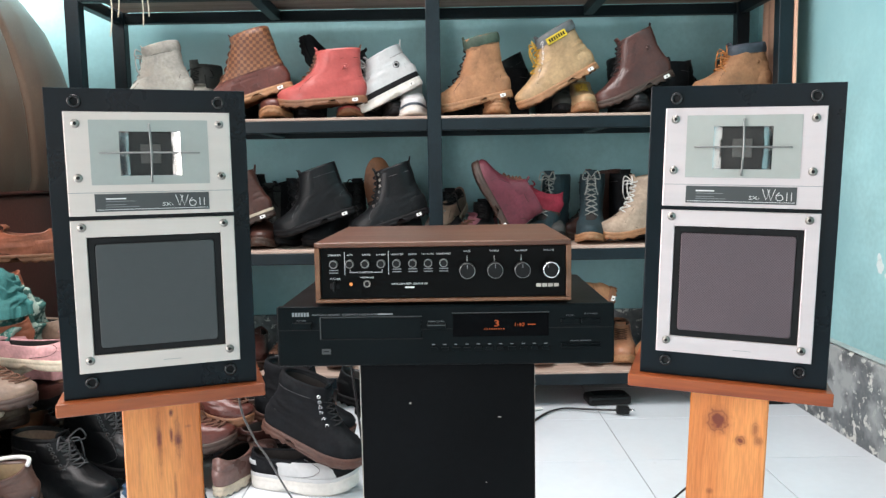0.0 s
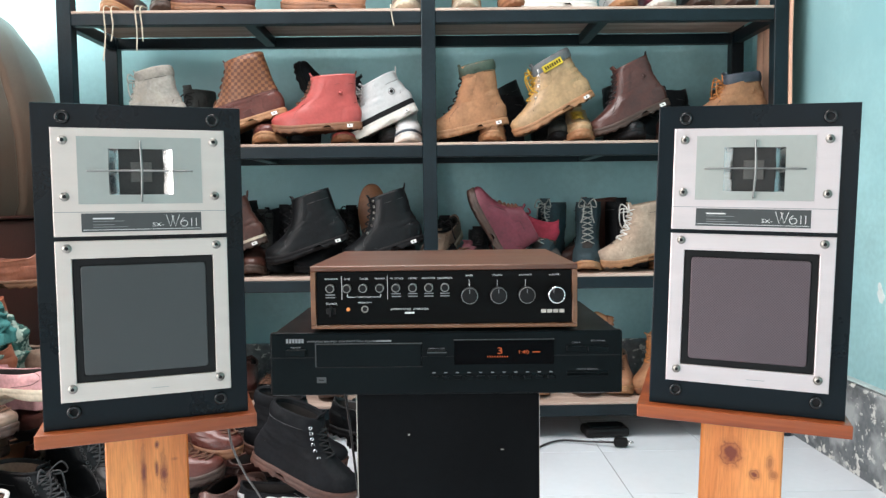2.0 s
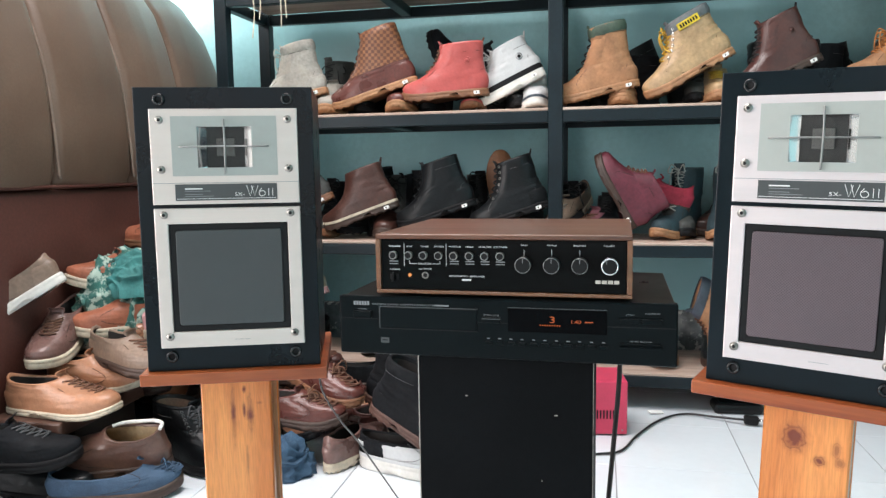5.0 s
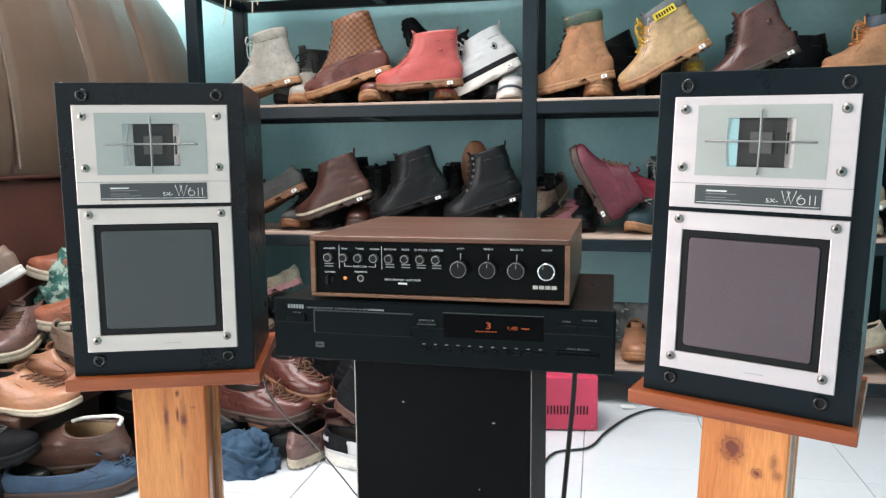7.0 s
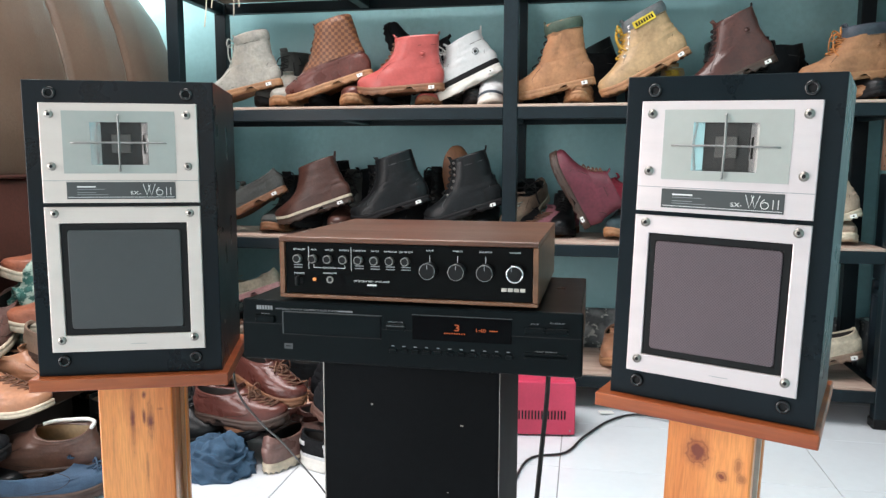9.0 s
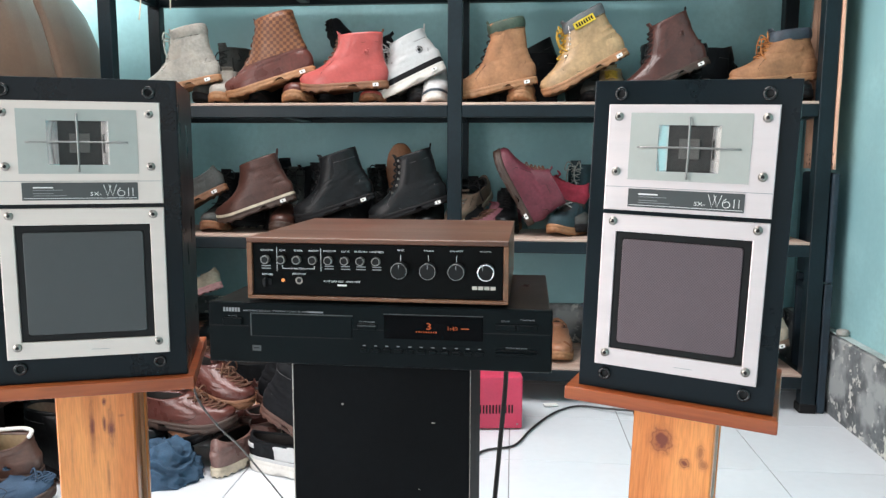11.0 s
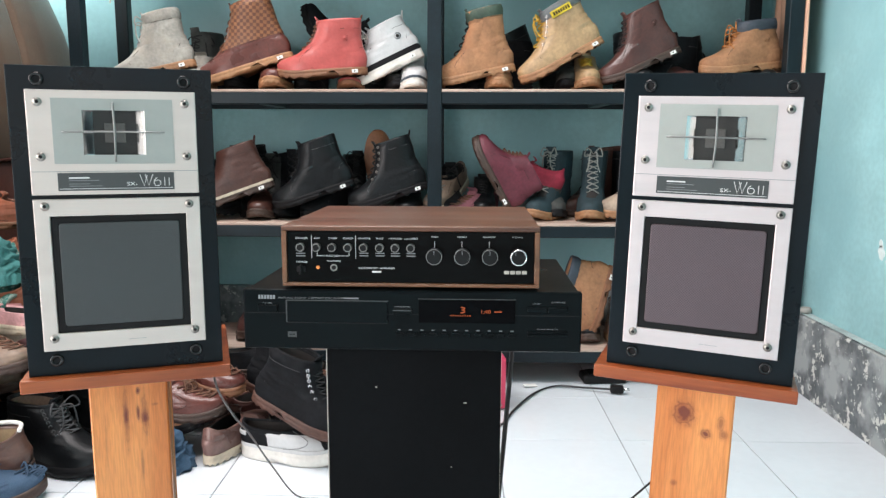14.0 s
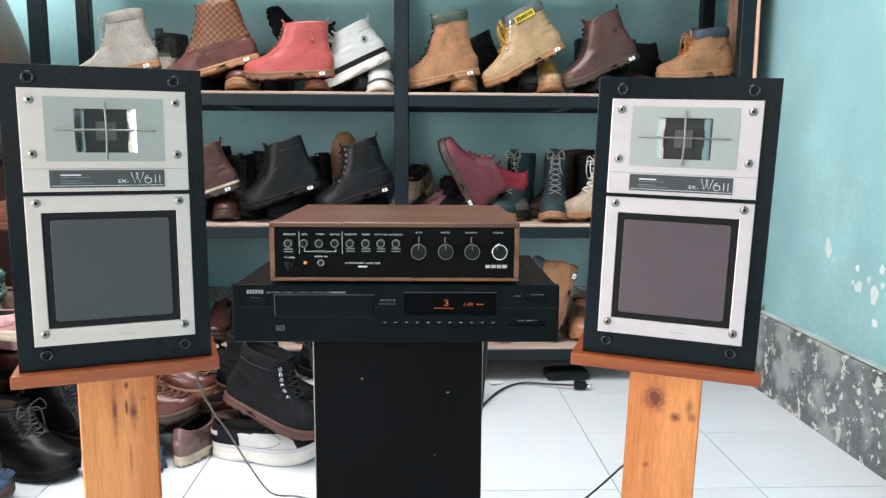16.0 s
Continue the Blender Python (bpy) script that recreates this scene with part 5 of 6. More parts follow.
lay(shoe("work_boot", "wheat nubuck boot with navy collar and orange laces, on its mate", 0.265, 0.160, M_WHEAT, M_S_TAN, M_L_ORG, M_C_NAVY, seed=20, badge=M_WHEAT, loops=True, tag=False, group=SIDE, category="boot"), (1.110, YB, ZL2 + 0.042), (1.355, YB, 1.050))
flat(shoe("work_boot", "wheat nubuck boot lying under its mate", 0.265, 0.072, M_WHEAT, M_S_TAN, None, seed=21, tag=False, toe_h=0.5, group=SIDE, category="boot"), 1.28, 2.97, ZL2 + 0.001, -92)

for i, (x, hd, mt) in enumerate(((-0.44, -95, M_BLACKL), (-0.19, -100, M_BLACKN), (0.06, -80, M_BLACKL), (0.30, -95, M_BLACKN), (0.60, -60, M_BLACKL), (0.88, -80, M_BLACKL))):
    flat(shoe("low_shoe", "black shoe at the back of the shelf", 0.24, 0.105, mt, M_S_BLACK, M_L_BLACK, seed=160 + i, tag=False, group=SIDE), x, 2.985, ZL2 + 0.001, hd)
for i, (x, hd) in enumerate(((-0.40, -70), (0.03, -110), (0.36, -75), (0.72, -105), (0.97, -70))):
    flat(shoe("ankle_boot", "black ankle boot standing in the back row", 0.26, 0.205, (M_BLACKL, M_DKGREY)[i % 2], M_S_BLACK, M_L_BLACK, seed=180 + i, tag=False, group=SIDE, category="boot"), x, 2.992, ZL2 + 0.001, hd)
for i, (x, y, hd, h) in enumerate(((0.56, 2.90, 200, 0.175), (0.86, 2.93, -80, 0.20), (1.13, 2.90, -150, 0.185), (1.24, 2.93, -75, 0.19), (-0.62, 2.99, -80, 0.18))):
    flat(shoe("ankle_boot", "worn black boot squeezed in behind the front pairs", 0.26, h, (M_BLACKN, M_BLACKL)[i % 2], M_S_BLACK, M_L_BLACK, seed=210 + i, tag=False, loops=True, group=SIDE, category="boot"), x, y, ZL2 + 0.001, hd)
# lower visible shelf
lay(shoe("low_shoe", "charcoal suede low shoe with brown sole, propped up", 0.28, 0.100, M_DKGREY, M_S_GUM, M_L_BLACK, seed=22, group=SIDE), (-0.79, YB, ZL1 + 0.03), (-0.560, YB, 0.695))
for i, (x, hd, h) in enumerate(((-0.60, -100, 0.20), (-0.50, -65, 0.23), (-0.36, -95, 0.21), (-0.25, -110, 0.225), (-0.10, -70, 0.22), (0.13, -115, 0.205), (0.25, -80, 0.18), (0.40, -95, 0.14), (0.60, -80, 0.15), (0.87, -75, 0.235))):
    flat(shoe("ankle_boot", "dark ankle boot standing in the back row", 0.26, h, (M_BLACKN, M_BLACKL, M_DKGREY)[i % 3], M_S_BLACK, M_L_BLACK, seed=190 + i, tag=False, loops=i % 2 == 0, group=SIDE, category="boot"), x, 2.992, ZL1 + 0.001, hd)
flat(shoe("low_shoe", "charcoal suede low shoe lying flat", 0.28, 0.08, M_DKGREY, M_S_GUM, None, seed=23, tag=False, group=SIDE), -0.62, 2.97, ZL1 + 0.001, -92)
lay(shoe("chelsea_boot", "brown leather slip-on ankle boot, leaning on its mate", 0.295, 0.175, M_CHOC, M_S_DKBR, None, None, seed=24, tongue=False, pull=True, band=M_S_CREAM, group=SIDE, category="boot"), (-0.600, YB, ZL1 + 0.012), (-0.320, YB, 0.662))
flat(shoe("chelsea_boot", "brown leather ankle boot lying under its mate", 0.28, 0.10, M_CHOC, M_S_DKBR, None, seed=25, tag=False, tongue=False, group=SIDE, category="boot"), -0.39, 2.97, ZL1 + 0.001, -88)
flat(shoe("ankle_boot", "black boot standing at the back of the shelf", 0.28, 0.22, M_BLACKN, M_S_BLACK, M_L_BLACK, seed=26, tag=False, group=SIDE, category="boot"), -0.40, 2.99, ZL1 + 0.04, -125, tilt=8)
lay(shoe("ankle_boot", "black leather ankle boot leaning on its mate", 0.29, 0.19, M_BLACKL, M_S_BLACK, M_L_BLACK, None, seed=27, group=SIDE, category="boot"), (-0.33, YB, ZL1 + 0.022), (-0.045, YB, 0.667))
flat(shoe("ankle_boot", "black leather boot at the back", 0.28, 0.17, M_BLACKN, M_S_BLACK, M_L_BLACK, seed=28, tag=False, group=SIDE, category="boot"), -0.05, 2.96, ZL1 + 0.03, -130, tilt=8)
flat(shoe("ankle_boot", "black leather boot at the back", 0.28, 0.19, M_BLACKN, M_S_BLACK, M_L_BLACK, seed=29, tag=False, group=SIDE, category="boot"), -0.21, 2.99, ZL1 + 0.06, -150, tilt=12)
flat(shoe("low_shoe", "rust brown shoe standing on its heel at the back", 0.27, 0.100, M_RUST, M_S_GUM, None, seed=30, tag=False, group=SIDE), 0.020, 2.86, ZL1 + 0.035, -85, tilt=-82)
lay(shoe("ankle_boot", "black leather lace-up boot leaning on its mate", 0.28, 0.195, M_BLACKL, M_S_BLACK, M_L_BLACK, None, seed=31, eyelet=M_SCREW, pull=True, group=SIDE, category="boot"), (-0.065, YB, ZL1 + 0.022), (0.205, YB, 0.660))
flat(shoe("ankle_boot", "black leather boot lying under its mate", 0.28, 0.10, M_BLACKL, M_S_BLACK, None, seed=32, tag=False, group=SIDE, category="boot"), 0.13, 2.98, ZL1 + 0.001, -90)
flat(shoe("low_shoe", "mauve suede lace-up shoe", 0.265, 0.100, M_MAUVE, M_S_GUM, M_L_BRN, seed=33, tag=False, group=SIDE), 0.44, 2.92, ZL1 + 0.005, -132, tilt=4)
flat(shoe("low_shoe", "taupe suede shoe leaning at the back", 0.27, 0.09, M_TAUPE, M_S_CREAM, M_L_GREY, seed=34, tag=False, group=SIDE), 0.33, 2.98, ZL1 + 0.12, -120, tilt=25)
MAR = shoe("ankle_boot", "maroon leather boot with red lining, toe pointing up", 0.275, 0.150, M_MAROON, M_S_DKBR, M_L_BRN, None, lining=M_REDIN, seed=35, slope=0.0, group=SIDE, category="boot")
lay(MAR, (0.332, YB, 0.815), (0.462, YB, 0.578))
# Added shoe that supplies the red of the maroon boot's lining.
flat(shoe("ankle_boot", "bright red shoe standing in for the maroon boot's lining", 0.25, 0.10, M_REDIN, M_S_DKBR, M_L_BRN, seed=36, tag=False, group=SIDE, category="boot"), 0.655, 2.82, ZL1 + 0.075, 172, tilt=-14)
flat(shoe("lace_up_boot", "dark teal nubuck boot with pale grey laces", 0.29, 0.235, M_TEALB, M_S_TAN, M_L_GREY, None, seed=37, tag=False, rows=8, bow=True, group=SIDE, category="boot"), 0.700, 2.955, ZL1 + 0.001, -124)
flat(shoe("lace_up_boot", "dark teal nubuck boot with pale grey laces", 0.29, 0.235, M_TEALB, M_S_TAN, M_L_GREY, None, seed=38, tag=False, rows=8, bow=True, group=SIDE, category="boot"), 0.795, 2.960, ZL1 + 0.001, -101)
flat(shoe("ankle_boot", "chocolate suede boot standing at the back", 0.28, 0.235, M_CHOC, M_S_DKBR, M_L_BLACK, seed=39, tag=False, group=SIDE, category="boot"), 0.93, 2.99, ZL1 + 0.02, -160, tilt=6)
lay(shoe("work_boot", "beige suede boot with white laces, leaning", 0.285, 0.195, M_BEIGE, M_S_TAN, M_L_WHITE, None, seed=40, rows=7, loops=True, group=SIDE, category="boot"), (0.80, YB, ZL1 + 0.004), (1.06, YB + 0.03, 0.60))
flat(shoe("work_boot", "beige suede boot lying under its mate", 0.28, 0.09, M_BEIGE, M_S_TAN, None, seed=41, tag=False, group=SIDE, category="boot"), 1.02, 2.975, ZL1 + 0.001, -88)
lay(shoe("ankle_boot", "cream canvas boot with white laces, leaning on its mate", 0.27, 0.14, M_BEIGE, M_S_CREAM, M_L_WHITE, None, seed=42, loops=True, group=SIDE, category="boot"), (1.08, YB, ZL1 + 0.02), (1.295, YB, 0.64))
flat(shoe("ankle_boot", "cream canvas boot lying under its mate", 0.27, 0.100, M_BEIGE, M_S_CREAM, None, seed=43, tag=False, group=SIDE, category="boot"), 1.25, 2.97, ZL1 + 0.001, -92)

# bottom shelf
lay(shoe("work_boot", "wheat nubuck boot standing on its toe, black collar", 0.265, 0.155, M_WHEAT, M_S_GUM, M_L_BRN, M_C_NAVY, seed=44, group=SIDE, category="boot"), (0.772, YB, Z0 + 0.022), (0.842, YB, 0.395))
flat(shoe("work_boot", "tan leather boot lying flat on the bottom shelf", 0.28, 0.10, M_TANL, M_S_TAN, None, seed=45, tag=False, group=SIDE, category="boot"), 0.58, 2.97, Z0 + 0.001, -92)
lay(shoe("work_boot", "tan nubuck boot leaning on the bottom shelf", 0.28, 0.16, M_WHEAT, M_S_GUM, M_L_ORG, None, seed=46, group=SIDE, category="boot"), (0.96, YB, Z0 + 0.01), (1.16, YB, 0.27))
flat(shoe("work_boot", "tan leather boot on the bottom shelf", 0.28, 0.12, M_TANL, M_S_TAN, M_L_BRN, seed=47, tag=False, group=SIDE, category="boot"), 0.90, 2.97, Z0 + 0.001, -100)
flat(shoe("low_shoe", "chocolate leather shoe on the bottom shelf", 0.28, 0.09, M_CHOC, M_S_DKBR, M_L_BRN, seed=48, tag=False, group=SIDE), 1.12, 2.96, Z0 + 0.001, -80)
lay(shoe("sneaker", "cream sneaker with grey sole, tilted on the bottom shelf", 0.27, 0.10, M_S_CREAM, M_TAUPE, M_L_GREY, None, seed=49, group=SIDE, category="sneaker"), (1.08, YB, Z0 + 0.02), (1.325, YB, 0.20))
flat(shoe("low_shoe", "pale pink shoe leaning on the bottom shelf", 0.26, 0.08, M_S_CREAM, M_PINK, None, seed=50, tag=False, group=SIDE), -0.595, 2.74, Z0 + 0.225, 172, tilt=20)
for i, (x, mt, hd) in enumerate(((-0.85, M_CHOC, -80), (-0.70, M_BLACKL, -95), (-0.45, M_DKBROWN, -85), (-0.30, M_BLACKL, -100), (-0.12, M_TAUPE, -90), (0.05, M_BLACKN, -85), (0.33, M_CHOC, -95), (0.75, M_BLACKL, -90))):
    flat(shoe("low_shoe", "worn leather shoe on the bottom shelf", 0.275, 0.09 + 0.01 * (i % 3), mt, M_S_DKBR, M_L_BRN if i % 2 else None, seed=60 + i, tag=False, group=SIDE), x, 2.97, Z0 + 0.001, hd)

# top shelf: soles and lower sides show
for i, (x, hd, mt, so, hh) in enumerate(((-0.80, -90, M_CHOC, M_S_TAN, 0.1), (-0.66, -86, M_BLACKL, M_S_DKBR, 0.1), (-0.50, -95, M_CHOC, M_S_DKBR, 0.11), (-0.34, 178, M_BROWN_L, M_S_GUM, 0.1), (0.02, 178, M_TANL, M_S_GUM, 0.1), (0.15, -90, M_TAUPE, M_S_CREAM, 0.1),
                                         (0.36, -92, M_SAND, M_S_CREAM, 0.1), (0.50, -88, M_WHEAT, M_S_GUM, 0.1), (0.78, 178, M_WHITE, M_S_WHITE, 0.1), (0.86, -88, M_WHITE, M_S_TAN, 0.1), (1.00, -90, M_MAROON, M_S_WHITE, 0.1), (1.14, -95, M_BLACKL, M_S_DKBR, 0.1), (1.27, -92, M_TAUPE, M_S_DKBR, 0.1))):
    flat(shoe("low_shoe", "shoe standing on the top shelf of the rack", 0.28, hh, mt, so, M_L_BRN if i % 2 else None, seed=80 + i, tag=False, group=SIDE), x, 2.96 if hd < 0 else 2.72, ZL3 + 0.001, hd)

# dangling pale laces over the top shelf's edge
for k, (x, y, l) in enumerate(((-0.80, 2.642, 0.16), (-0.775, 2.640, 0.10), (-0.70, 2.640, 0.13), (-0.685, 2.642, 0.10), (0.105, 2.640, 0.06))):
    b = tube([(x, 2.70, ZL3 + 0.02), (x, y, ZL3 + 0.006), (x + 0.004, y - 0.003, ZL3 - l * 0.5), (x - 0.006 + 0.004 * k, y - 0.003, ZL3 - l)], 0.0022, 5)
    tagged(part("shoe_lace", b, M_S_CREAM, None, "", True), "pale loose shoe lace hanging over the shelf edge", "shoe lace")

# ---- shoe heap on the floor ----
HEAP = "shoes in the heap"


def fl(s, *a, **k):
    s["group"] = HEAP
    return flat(s, *a, **k)


fl(shoe("sneaker", "black and white low sneaker with thick white sole", 0.285, 0.100, M_BLACKN, M_S_WHITE, M_L_BLACK, seed=101, st=0.036, lug=False, tag=False, band=M_WHITE, stripe=M_WHITE, category="sneaker"), -0.262, 2.075, 0.001, -10)
fl(shoe("work_boot", "black nubuck lace-up boot with brown welt, on the sneaker", 0.285, 0.17, M_BLACKN, M_S_BROWN, M_L_BLACK, M_BLACKN, seed=102, tag=False, eyelet=M_CHROME, rows=6, category="boot"), -0.228, 2.06, 0.158, -14, tilt=19)
fl(shoe("work_boot", "black nubuck lace-up boot behind its mate", 0.285, 0.17, M_BLACKN, M_S_BROWN, M_L_BLACK, M_BLACKN, seed=103, tag=False, category="boot"), -0.285, 2.19, 0.140, -6, tilt=12)
fl(shoe("hiking_boot", "black leather boot in the heap", 0.28, 0.14, M_BLACKL, M_S_BLACK, M_L_BLACK, seed=104, tag=False, category="boot"), -0.02, 2.34, 0.10, -35, tilt=6)
fl(shoe("sneaker", "black sneaker with three white stripes", 0.28, 0.10, M_BLACKL, M_S_BLACK, M_L_WHITE, seed=105, tag=False, category="sneaker"), -0.06, 2.24, 0.17, -20, tilt=6)
fl(shoe("low_shoe", "dull brown shoe with cream sole, heel outward", 0.27, 0.10, M_PLUM, M_S_CREAM, None, seed=106, tag=False), -0.328, 1.990, 0.001, 74)
fl(shoe("boat_shoe", "reddish brown moccasin with rawhide laces", 0.28, 0.100, M_BROWN_L, M_S_DKBR, M_L_BRN, seed=107, tag=False, bow=True), -0.575, 2.09, 0.10, -6)
fl(shoe("boat_shoe", "reddish brown moccasin on top of its mate", 0.28, 0.100, M_BROWN_L, M_S_GUM, M_L_BRN, seed=108, tag=False, bow=True), -0.525, 2.20, 0.195, -20, tilt=12)
fl(shoe("low_shoe", "dark brown leather shoe in the heap", 0.28, 0.100, M_DKBROWN, M_S_DKBR, M_L_BRN, seed=109, tag=False), -0.62, 2.28, 0.03, -5)
fl(shoe("hiking_boot", "black leather hiking boot with grey laces", 0.31, 0.165, M_BLACKL, M_S_BLACK, M_L_DARK, None, seed=110, tag=False, rows=7, eyelet=M_LABEL, loops=True, lining=M_TAUPE, category="boot"), -0.850, 2.025, 0.012, -16, tilt=2)
fl(shoe("hiking_boot", "black leather hiking boot with grey laces", 0.31, 0.165, M_BLACKL, M_S_BLACK, M_L_DARK, None, seed=111, tag=False, rows=7, loops=True, eyelet=M_LABEL, category="boot"), -0.790, 2.16, 0.05, -18, tilt=4)
fl(shoe("slip_on", "brown leather slip-on with white rimmed opening", 0.31, 0.118, M_CHOC2, M_S_DKBR, None, seed=112, tag=False, tongue=False, lining=M_LINT), -0.672, 1.84, 0.058, 187, tilt=2, roll=-14)
fl(shoe("canvas_shoe", "blue canvas deck shoe with blue laces and pale lining", 0.31, 0.082, M_BLUEC, M_S_DKBR, M_BLUEC, seed=113, tag=False, bow=True, lug=False, lining=M_LINT), -0.925, 1.700, 0.001, 26)
fl(shoe("oxford_shoe", "tan leather lace-up shoe with cream sole", 0.315, 0.100, M_TANL, M_S_CREAM, M_L_BRN, seed=114, tag=False, lug=False, st=0.016), -1.110, 1.80, 0.192, 3)
fl(shoe("oxford_shoe", "tan leather shoe behind its mate", 0.275, 0.100, M_TANL, M_S_CREAM, None, seed=115, tag=False, lug=False, st=0.016), -1.095, 1.93, 0.215, 4)
fl(shoe("low_shoe", "plum brown leather shoe facing out, cream sole", 0.295, 0.110, M_PLUM, M_S_CREAM, M_L_BRN, seed=116, tag=False, lug=False), -1.105, 2.10, 0.352, -76, tilt=14)
fl(shoe("low_shoe", "taupe leather shoe with white sole, tilted", 0.29, 0.09, M_TAUPE, M_S_WHITE, None, seed=117, tag=False, lug=False), -1.01, 1.92, 0.515, 200, tilt=32)
fl(shoe("low_shoe", "rust leather shoe under the green cloth", 0.28, 0.100, M_RUST, M_S_CREAM, None, seed=118, tag=False, lug=False), -0.90, 2.21, 0.455, 225, tilt=-4)
fl(shoe("low_shoe", "rust leather shoe on top of the heap", 0.28, 0.100, M_RUST, M_S_CREAM, None, seed=119, tag=False, lug=False), -0.83, 2.13, 0.345, 215, tilt=0)
fl(shoe("low_shoe", "brown leather shoe with dark laces", 0.28, 0.100, M_TAUPE, M_S_DKBR, M_L_BRN, seed=120, tag=False), -0.99, 1.97, 0.285, -12, tilt=5)
fl(shoe("low_shoe", "brown leather shoe with dark laces", 0.28, 0.100, M_TAUPE, M_S_DKBR, M_L_BRN, seed=121, tag=False), -0.92, 2.24, 0.33, -15)
fl(shoe("canvas_shoe", "pale pink canvas shoe with cream sole", 0.27, 0.075, M_PINK, M_S_CREAM, None, seed=122, tag=False, lug=False), -0.82, 2.33, 0.37, -5)
fl(shoe("canvas_shoe", "pale pink canvas shoe with cream sole", 0.27, 0.075, M_PINK, M_S_CREAM, None, seed=123, tag=False, lug=False), -0.87, 2.04, 0.335, -8)
fl(shoe("ankle_boot", "dark grey boot lying at the edge of the heap", 0.28, 0.14, M_DKGREY, M_S_BLACK, M_L_BLACK, seed=124, tag=False, category="boot"), -1.03, 1.50, 0.02, 160, tilt=-20)
fl(shoe("sneaker", "white canvas sneaker with red trim", 0.27, 0.09, M_WHITE, M_S_WHITE, M_L_WHITE, seed=125, tag=False, lug=False, category="sneaker"), -0.86, 2.45, 0.43, -20)
fl(shoe("low_shoe", "orange brown leather shoe at the top of the heap", 0.27, 0.100, M_RUST, M_S_GUM, None, seed=126, tag=False), -0.90, 2.40, 0.555, 192)
for i, (x, y, z, hd, mt, so) in enumerate(((-1.12, 1.72, 0.001, 8, M_BLACKL, M_S_BLACK), (-1.07, 1.58, 0.001, -20, M_DKGREY, M_S_BLACK), (-1.12, 1.64, 0.095, 22, M_BLACKN, M_S_BLACK), (-1.08, 2.02, 0.30, 15, M_TANL, M_S_CREAM))):
    fl(shoe("low_shoe", "worn leather shoe at the edge of the heap", 0.285, 0.115, mt, so, M_L_DARK if i < 3 else None, seed=130 + i, tag=False), x, y, z, hd)
random.seed(5)
fills = (M_CHOC, M_TAUPE, M_DKBROWN, M_BLACKN, M_TANL, M_PLUM, M_BLACKL, M_RUST, M_TANL)
base = [shoe("low_shoe", "worn shoe deep in the heap", 0.275, 0.098, fills[i], M_S_DKBR if i % 2 else M_S_BLACK, M_L_BRN if i % 3 else None, seed=140 + i, tag=False, group=HEAP) for i in range(9)]
spots = [(x, y) for y in (1.95, 2.1, 2.25, 2.4, 2.55) for x in (-1.05, -0.90, -0.72, -0.54) if y > 2.2 or (x < -0.95 and y > 2.0)] + [(-0.36, 2.22), (-0.33, 2.40), (-0.18, 2.36), (-0.05, 2.5), (-0.40, 2.55)]
for j, (x, y) in enumerate(spots):
    s = base[j % 9 if x < -0.5 or j < 9 else (0, 2, 5, 6)[j % 4]]
    lift = max(0.0, min(0.38, (-x - 0.42) * 0.62)) * (0.6 + 0.4 * random.random())
    m = pose(x + random.uniform(-0.04, 0.04), y + random.uniform(-0.04, 0.04), 0.001 + lift * 0.75, random.uniform(-12, 12), random.uniform(-8, 8), random.uniform(-60, 40))
    if j < 9:
        s.matrix_basis = m
    else:
        copy_thing(s, m)
for j in range(16):
    x, y = random.uniform(-1.08, -0.66), random.uniform(2.2, 2.55)
    copy_thing(base[j % 9], pose(x, y, 0.001, random.uniform(-10, 10), 0, random.uniform(-180, 180)))

SLIP = [o for o in bpy.data.objects if o.name.startswith("slip_on")][0]
part("rim", tube([(0.008, 0.010, 0.119), (0.016, -0.018, 0.117), (0.045, -0.035, 0.113), (0.085, -0.036, 0.111), (0.120, -0.028, 0.113), (0.140, -0.010, 0.116)], 0.0048, 8), M_L_WHITE, SLIP, "white padded heel rim", True)

# crate under the tan shoes
cr = thing("wooden_crate", pose(-1.02, 1.93, 0), "brown wooden box under the tan shoes", "box")
part("lid", box(-0.10, 0.11, -0.19, 0.17, 0.152, 0.190, 0.006, 2), mat("crate_brown_wood", (0.09, 0.045, 0.032), 0.4), cr, "glossy dark brown lid")
part("side", box(-0.09, 0.09, -0.12, 0.13, 0.001, 0.151, 0.004), mat("crate_dark_side", (0.03, 0.018, 0.014), 0.6), cr)


